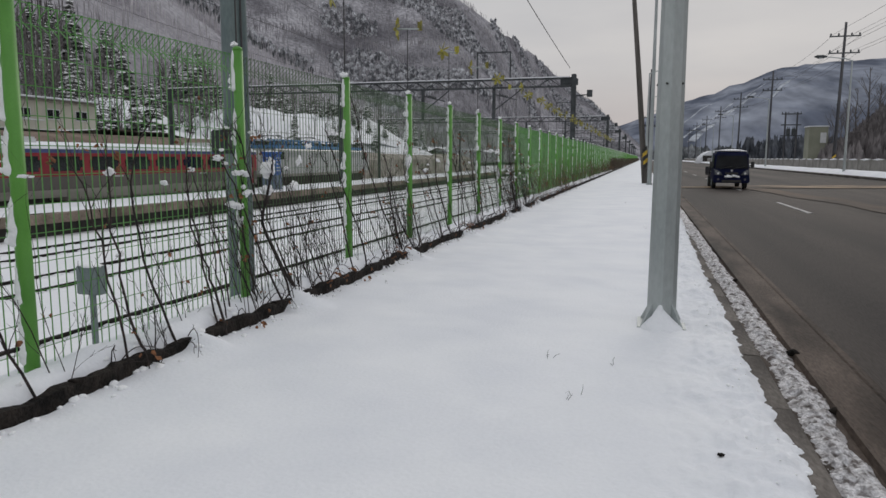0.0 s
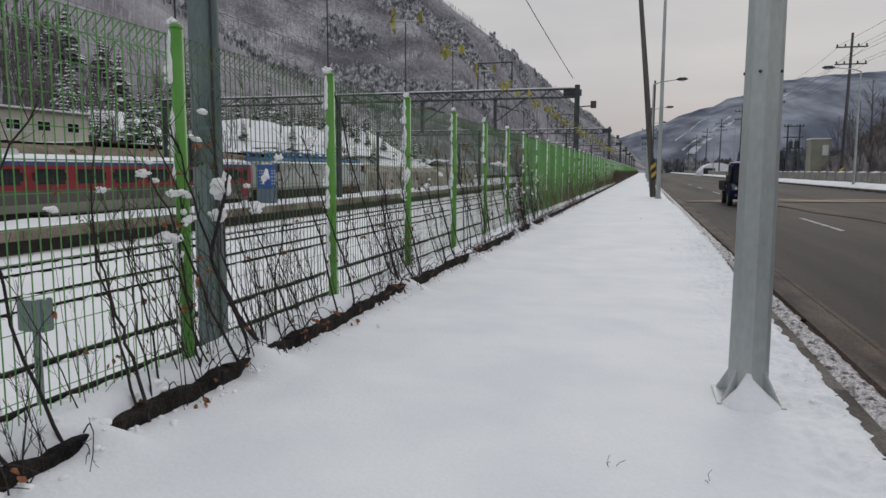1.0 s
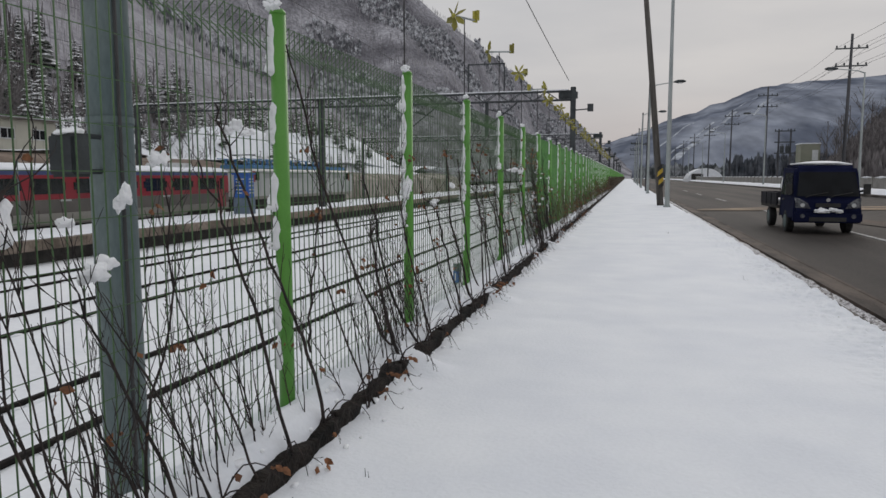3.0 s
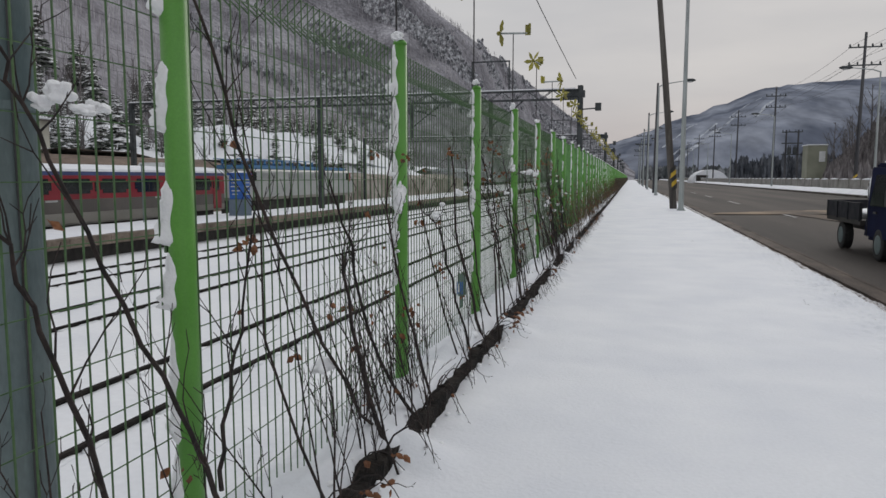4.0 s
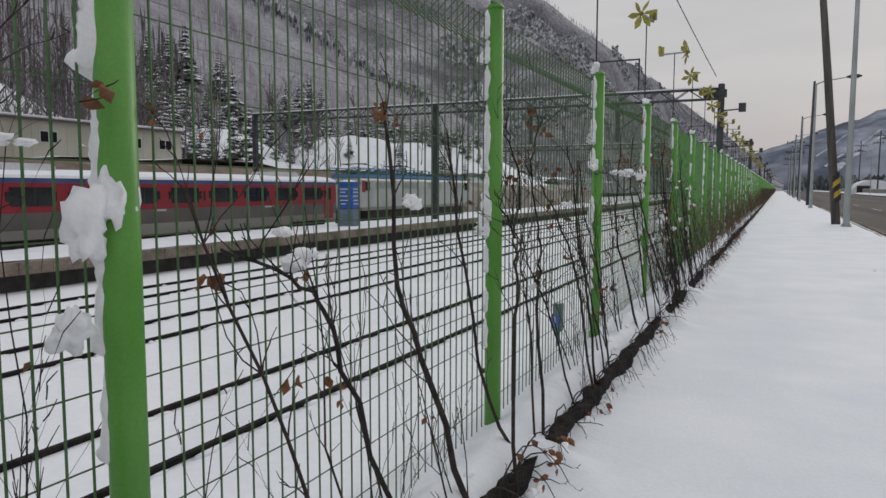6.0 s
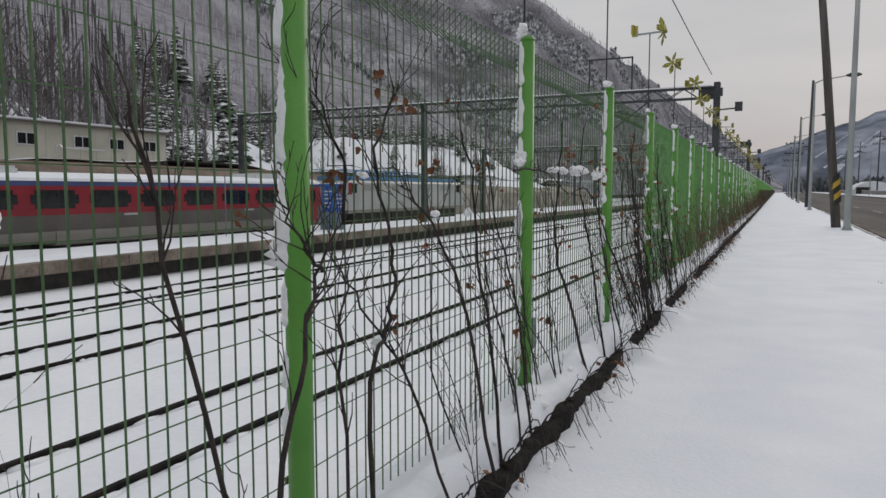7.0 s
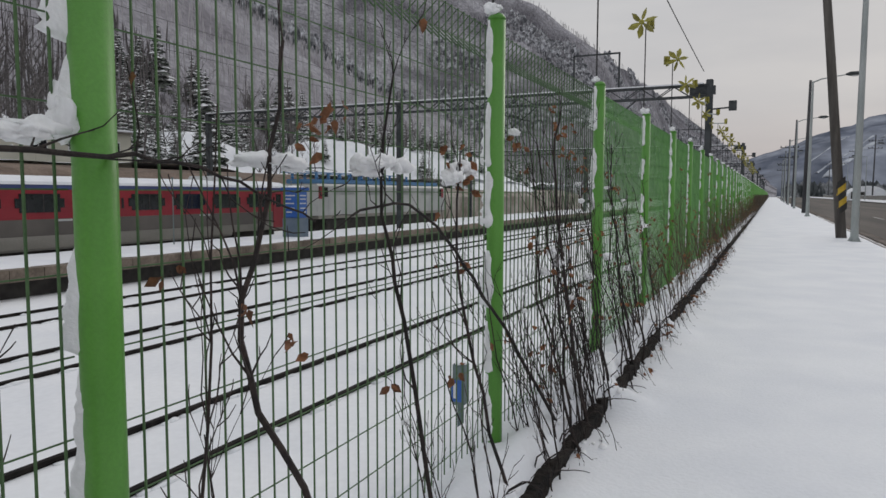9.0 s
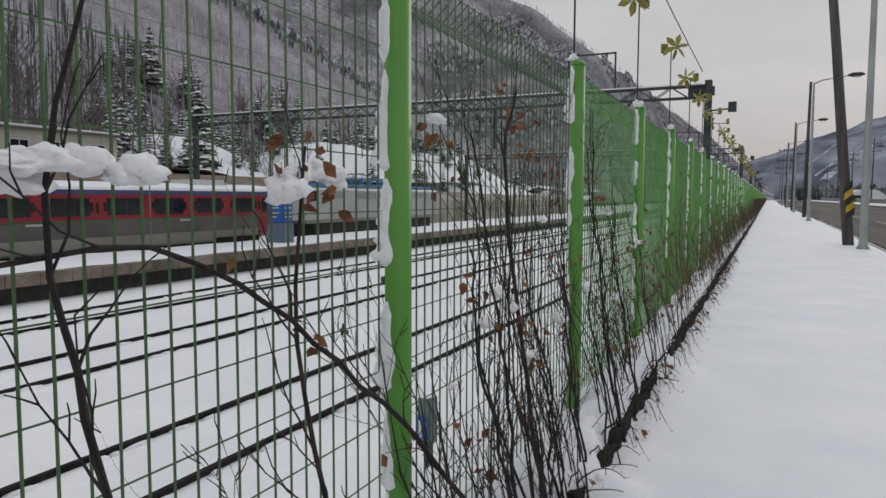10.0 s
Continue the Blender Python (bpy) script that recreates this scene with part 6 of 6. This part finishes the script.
part("snow", bm, SNOW, LAMP1, "snow heaped at the foot", smooth=True)
bm = bmesh.new()
for a in range(5):
    b = radians(a * 72 + 250)
    tube(bm, [(3.13 + math.cos(b) * 0.085, 2.60 + math.sin(b) * 0.085, 1.62), (3.13 + math.cos(b) * 0.1, 2.60 + math.sin(b) * 0.1, 1.62)], 0.008, 6)
part("bolt", bm, BLACK, LAMP1)
bm = bmesh.new()
tube(bm, [(3.16, 2.6, 2.18), (3.42, 2.62, 2.5), (4.3, 2.62, 3.3)], 0.022, 8)
part("strut", bm, GALV, LAMP1, "slanting side strut")
street_lamp(3.22, 31.3, 11.0, 2.4, "grey steel street lamp beside the wooden pole")
for y, h in ((55.8, 7.75), (82, 7.9), (108, 7.9), (136, 7.9), (164, 7.9)):
    street_lamp(3.1, y, h, 1.75, "grey steel street lamp at the pavement edge")
for y in (56.2, 92, 128, 164, 200):
    street_lamp(17.4, y, 8.3, 1.8, "grey steel street lamp on the far verge", -1)


def wood_pole(x, y, lean, h, label, stripes=True, arms=False, r=0.15):
    t = new("utility_pole")
    tagged(t, label, "utility pole", "utility poles")
    bm = bmesh.new()
    tube(bm, [(x, y, -0.4), (x + lean * 0.5, y, h * 0.5), (x + lean, y, h)], [r, r * 0.85, r * 0.65], 12)
    part("pole", bm, POLE_GREY if y > 40 else WOOD, t, smooth=True)
    if stripes:
        for i in range(5):
            bm = bmesh.new()
            z = 0.62 + i * 0.19
            c = x + lean * z / h
            rr = r * 1.03
            n = 12
            lo = [bm.verts.new((c + rr * math.cos(2 * math.pi * k / n), y + rr * math.sin(2 * math.pi * k / n), z + 0.13 * math.cos(2 * math.pi * k / n))) for k in range(n)]
            hi = [bm.verts.new((c + rr * math.cos(2 * math.pi * k / n), y + rr * math.sin(2 * math.pi * k / n), z + 0.19 + 0.13 * math.cos(2 * math.pi * k / n))) for k in range(n)]
            for k in range(n):
                bm.faces.new((lo[k], lo[(k + 1) % n], hi[(k + 1) % n], hi[k]))
            part("stripe", bm, YELLOW if i % 2 else BLACK, t, "yellow and black warning band")
    if arms:
        for z in (h - 1.2, h - 2.6):
            bm = bmesh.new()
            box(bm, x + lean - 1.2, x + lean + 1.2, y - 0.06, y + 0.06, z, z + 0.1)
            part("crossarm", bm, DARK_STEEL, t)
            for d in (-1.1, -0.5, 0.5, 1.1):
                bm = bmesh.new()
                tube(bm, [(x + lean + d, y, z + 0.1), (x + lean + d, y, z + 0.22), (x + lean + d, y, z + 0.32)], [0.05, 0.08, 0.04], 8)
                part("insulator", bm, DARK_STEEL, t)
    return t


wood_pole(3.05, 32.8, -1.0, 10.2, "leaning dark wooden pole with yellow and black band")
for y in (64, 92, 121, 150, 180):
    wood_pole(3.2, y, 0.1, 9.0, "dark utility pole at the pavement edge", False, y > 100, 0.13)
RY = (65.5, 100, 132, 166, 202, 240, 280)
for i, y in enumerate(RY):
    wood_pole(18.8, y, 0.2 if i == 0 else 0.1, 12.6, "tall concrete utility pole with crossarms beyond the road", i == 0, True, 0.15)
for d in (-1.1, 0.5, 1.1):
    wire_run("power_cable", "thin power line between the poles", [(19.3 + d, y, 11.7) for y in (-20, *RY)], 0.012, 0.6)
    wire_run("power_cable", "thin power line between the poles", [(19.3 + d, y, 10.3) for y in (-20, *RY)], 0.012, 0.6)

building = new("olive_building")
tagged(building, "olive two-storey building with a flat snowy roof", "building")
bm = bmesh.new()
box(bm, 32.4, 35.6, 143, 147, -0.3, 7.0)
part("wall", bm, OLIVE, building)
bm = bmesh.new()
box(bm, 32.3, 35.7, 142.9, 147.1, 7.0, 7.16)
part("roof", bm, SNOW, building)
bm = bmesh.new()
box(bm, 34.3, 35.3, 142.9, 143.0, 4.0, 5.9)
part("window", bm, LAMP_GLASS, building, "pale window")

frame_pole = new("transformer_frame")
tagged(frame_pole, "two-legged power pole carrying dark transformers beyond the road", "power pole")
for x in (24.2, 25.9):
    bm = bmesh.new()
    tube(bm, [(x, 120, -0.4), (x, 120, 8.4)], [0.17, 0.12], 10)
    part("pole", bm, POLE_GREY, frame_pole)
for z in (4.6, 6.3, 8.0):
    bm = bmesh.new()
    box(bm, 23.6, 26.5, 119.86, 120.14, z, z + 0.16)
    part("crossbar", bm, DARK_STEEL, frame_pole)
for x in (24.65, 25.45):
    bm = bmesh.new()
    tube(bm, [(x, 119.8, 4.77), (x, 119.8, 4.85), (x, 119.8, 5.7), (x, 119.8, 5.8)], [0.22, 0.3, 0.3, 0.2], 14)
    for q in (-0.12, 0.12):
        tube(bm, [(x + q, 119.8, 5.8), (x + q, 119.8, 6.1)], 0.05, 6)
    part("transformer", bm, DARK_STEEL, frame_pole, "dark canister transformer")
for x in (23.7, 24.6, 25.5, 26.4):
    bm = bmesh.new()
    tube(bm, [(x, 120, 8.16), (x, 120, 8.24), (x, 120, 8.3), (x, 120, 8.42)], [0.04, 0.08, 0.05, 0.07], 8)
    part("insulator", bm, DARK_STEEL, frame_pole)

hall = new("arched_hall")
tagged(hall, "low arched shed under a thick white roof of snow", "shed")
bm = bmesh.new()
n = 12
prof = [(20.8 + 4.4 * math.cos(math.pi * k / n), -0.3 + 3.5 * math.sin(math.pi * k / n)) for k in range(n + 1)]
extrude_profile(bm, prof, 190, 204)
part("roof", bm, SNOW, hall)
# flat dark panel stands in for the shade inside the open front
bm = bmesh.new()
box(bm, 17.4, 20.2, 189.8, 189.95, -0.3, 1.8)
part("door", bm, UNDER_AND_SHADE, hall, "dark panel for the shaded open front")


# ---- the truck ----
def wheel(parent, x, y):
    bm = bmesh.new()
    tube(bm, [(x - 0.1, y, 0.31), (x - 0.085, y, 0.31), (x + 0.085, y, 0.31), (x + 0.1, y, 0.31)], [0.27, 0.31, 0.31, 0.27], 20)
    w = part("wheel", bm, TYRE, parent)
    bm = bmesh.new()
    s = 1 if x > 0 else -1
    tube(bm, [(x + s * 0.1, y, 0.31), (x + s * 0.108, y, 0.31)], [0.19, 0.16], 16)
    part("rim", bm, MAST, w)


truck = new("pickup_truck")
tagged(truck, "dark navy cab-over pickup truck with snow on its roof", "truck")
# front faces -y, origin on the road below the front axle
bm = bmesh.new()
prof = [(-0.95, 0.35), (-1.02, 0.55), (-0.98, 0.95), (-0.72, 1.72), (-0.62, 1.86), (0.78, 1.9), (0.88, 1.8), (0.92, 0.35)]
a = [bm.verts.new((-0.84, yy, z)) for yy, z in prof]
b = [bm.verts.new((0.84, yy, z)) for yy, z in prof]
for i in range(len(prof)):
    j = (i + 1) % len(prof)
    bm.faces.new((a[i], a[j], b[j], b[i]))
bm.faces.new(a[::-1])
bm.faces.new(b)
for v in bm.verts:
    if v.co.z > 1.5:
        v.co.x *= 0.9
bmesh.ops.bevel(bm, geom=bm.edges[:], offset=0.085, segments=4, affect="EDGES")
cab = part("cab", bm, NAVY, truck, smooth=False)
bm = bmesh.new()
v = [bm.verts.new(p) for p in ((-0.76, -0.985, 1.03), (0.76, -0.985, 1.03), (0.68, -0.75, 1.68), (-0.68, -0.75, 1.68))]
bm.faces.new(v)
bmesh.ops.solidify(bm, geom=bm.faces[:], thickness=0.02)
part("windscreen", bm, CAB_GLASS, truck)
for x0 in (-0.55, 0.05):
    bm = bmesh.new()
    tube(bm, [(x0, -1.0, 1.0), (x0 + 0.12, -1.0, 1.05), (x0 + 0.55, -0.965, 1.13)], 0.012, 5)
    part("wiper", bm, BLACK, truck)
for s in (-1, 1):
    bm = bmesh.new()
    v = [bm.verts.new(p) for p in ((s * 0.853, -0.72, 1.05), (s * 0.853, 0.55, 1.05), (s * 0.775, 0.5, 1.66), (s * 0.775, -0.5, 1.66))]
    bm.faces.new(v)
    bmesh.ops.solidify(bm, geom=bm.faces[:], thickness=0.02)
    part("side_window", bm, CAB_GLASS, truck)
    bm = bmesh.new()
    box(bm, s * 0.862 - 0.012, s * 0.862 + 0.012, 0.1, 0.26, 0.9, 0.94)
    part("door_handle", bm, BLACK, truck)
    bm = bmesh.new()
    box(bm, s * 0.848 - 0.006, s * 0.848 + 0.006, 0.66, 0.675, 0.42, 1.5)
    part("door_seam", bm, BLACK, truck)
    bm = bmesh.new()
    ring = [(s * x, z) for x, z in ((0.42, 0.70), (0.78, 0.72), (0.80, 0.98), (0.70, 0.97), (0.50, 0.84))]
    fr = [bm.verts.new((x, -1.045 + 0.05 * (abs(x) > 0.6), z)) for x, z in ring]
    bk = [bm.verts.new((x, -0.93, z)) for x, z in ring]
    bm.faces.new(fr)
    bm.faces.new(bk[::-1])
    for i in range(5):
        bm.faces.new((fr[i], bk[i], bk[(i + 1) % 5], fr[(i + 1) % 5]))
    lamp = part("headlight", bm, HEADLAMP, truck, "dull glass headlight swept up at the corner")
    bm = bmesh.new()
    tube(bm, [(s * 0.62, -1.0, 0.79), (s * 0.62, -1.035, 0.79)], [0.05, 0.055], 12)
    part("reflector", bm, LAMP_GLASS, lamp)
    bm = bmesh.new()
    tube(bm, [(s * 0.82, -0.72, 1.15), (s * 0.94, -0.85, 1.2)], 0.03, 6)
    box(bm, s * 0.95 - 0.08, s * 0.95 + 0.08, -0.93, -0.85, 1.08, 1.36)
    part("mirror", bm, BLACK, truck)
    bm = bmesh.new()
    tube(bm, [(s * 0.62, -1.04, 0.5), (s * 0.62, -1.07, 0.5)], 0.06, 12)
    part("fog_lamp", bm, HEADLAMP, truck)
    wheel(truck, s * 0.74, 0.0)
    wheel(truck, s * 0.70, 2.6)
bm = bmesh.new()
box(bm, -0.84, 0.84, -1.06, -0.9, 0.32, 0.6)
bmesh.ops.bevel(bm, geom=bm.edges[:], offset=0.04, segments=2, affect="EDGES")
part("bumper", bm, NAVY, truck)
bm = bmesh.new()
box(bm, -0.45, 0.45, -1.066, -1.05, 0.36, 0.47)
part("air_intake", bm, BLACK, truck)
bm = bmesh.new()
box(bm, -0.3, 0.3, -1.045, -1.0, 0.74, 0.84)
part("grille", bm, BLACK, truck)
bm = bmesh.new()
tube(bm, [(0, -1.02, 0.93), (0, -1.035, 0.93)], 0.05, 12)
part("badge", bm, CHROME, truck)
bm = bmesh.new()
for i in range(5):
    clump(bm, (-0.26 + i * 0.13, -1.06, 0.63 + 0.015 * (i % 2)), (0.12, 0.035, 0.075), 40 + i)
tagged(part("snow", bm, SNOW_CLUMP, truck, "snow stuck to the front plate", smooth=True), kind="stuff")
bm = bmesh.new()
blob(bm, (0, 0.1, 1.9), (0.74, 0.72, 0.08), 2, sub=3, rough=0.2)
tagged(part("snow", bm, SNOW_CLUMP, truck, "snow on the cab roof", smooth=True), kind="stuff")
bm = bmesh.new()
blob(bm, (0, 0.92, 1.34), (0.80, 0.28, 0.62), 4, sub=3, rough=0.15)
tagged(part("snow", bm, SNOW_CLUMP, truck, "snow packed on the back of the cab", smooth=True), kind="stuff")
bm = bmesh.new()
box(bm, -0.3, 0.3, -0.5, 3.6, 0.42, 0.58)
part("chassis", bm, UNDER_AND_SHADE, truck)
bm = bmesh.new()
box(bm, -0.85, 0.85, 1.06, 3.6, 0.62, 0.72)
part("bed", bm, UNDER_AND_SHADE, truck)
for s in (-1, 1):
    bm = bmesh.new()
    box(bm, s * 0.84 - 0.02, s * 0.84 + 0.02, 1.08, 3.6, 0.72, 1.08)
    for yy in (1.1, 1.9, 2.7, 3.5):
        box(bm, s * 0.862 - 0.012, s * 0.862 + 0.012, yy, yy + 0.06, 0.7, 1.08)
    part("side_board", bm, BED_PAINT, truck)
bm = bmesh.new()
box(bm, -0.85, 0.85, 3.58, 3.62, 0.72, 1.08)
part("tailgate", bm, BED_PAINT, truck)
bm = bmesh.new()
blob(bm, (0, 2.3, 0.8), (0.76, 1.2, 0.14), 6, sub=3, rough=0.3)
tagged(part("snow", bm, SNOW_CLUMP, truck, "snow on the load bed", smooth=True), kind="stuff")


truck.scale = (0.87, 0.87, 0.87)


def motions():
    rows = [(0, 6.6, 30.6), (0.5, 6.55, 29.3), (1, 6.45, 27.7), (1.5, 6.35, 25.9), (2, 6.28, 23.9), (2.5, 6.2, 21.9), (3.2, 6.1, 18.9), (4, 6.02, 15.4),
            (5, 5.95, 10.9), (6, 5.9, 6.4), (7, 5.9, 1.8), (8, 5.9, -2.8), (9, 5.9, -7.4), (10, 5.9, -12.0)]
    walk(truck, [(t, pose(x, y, -0.232)) for t, x, y in rows])


motions()
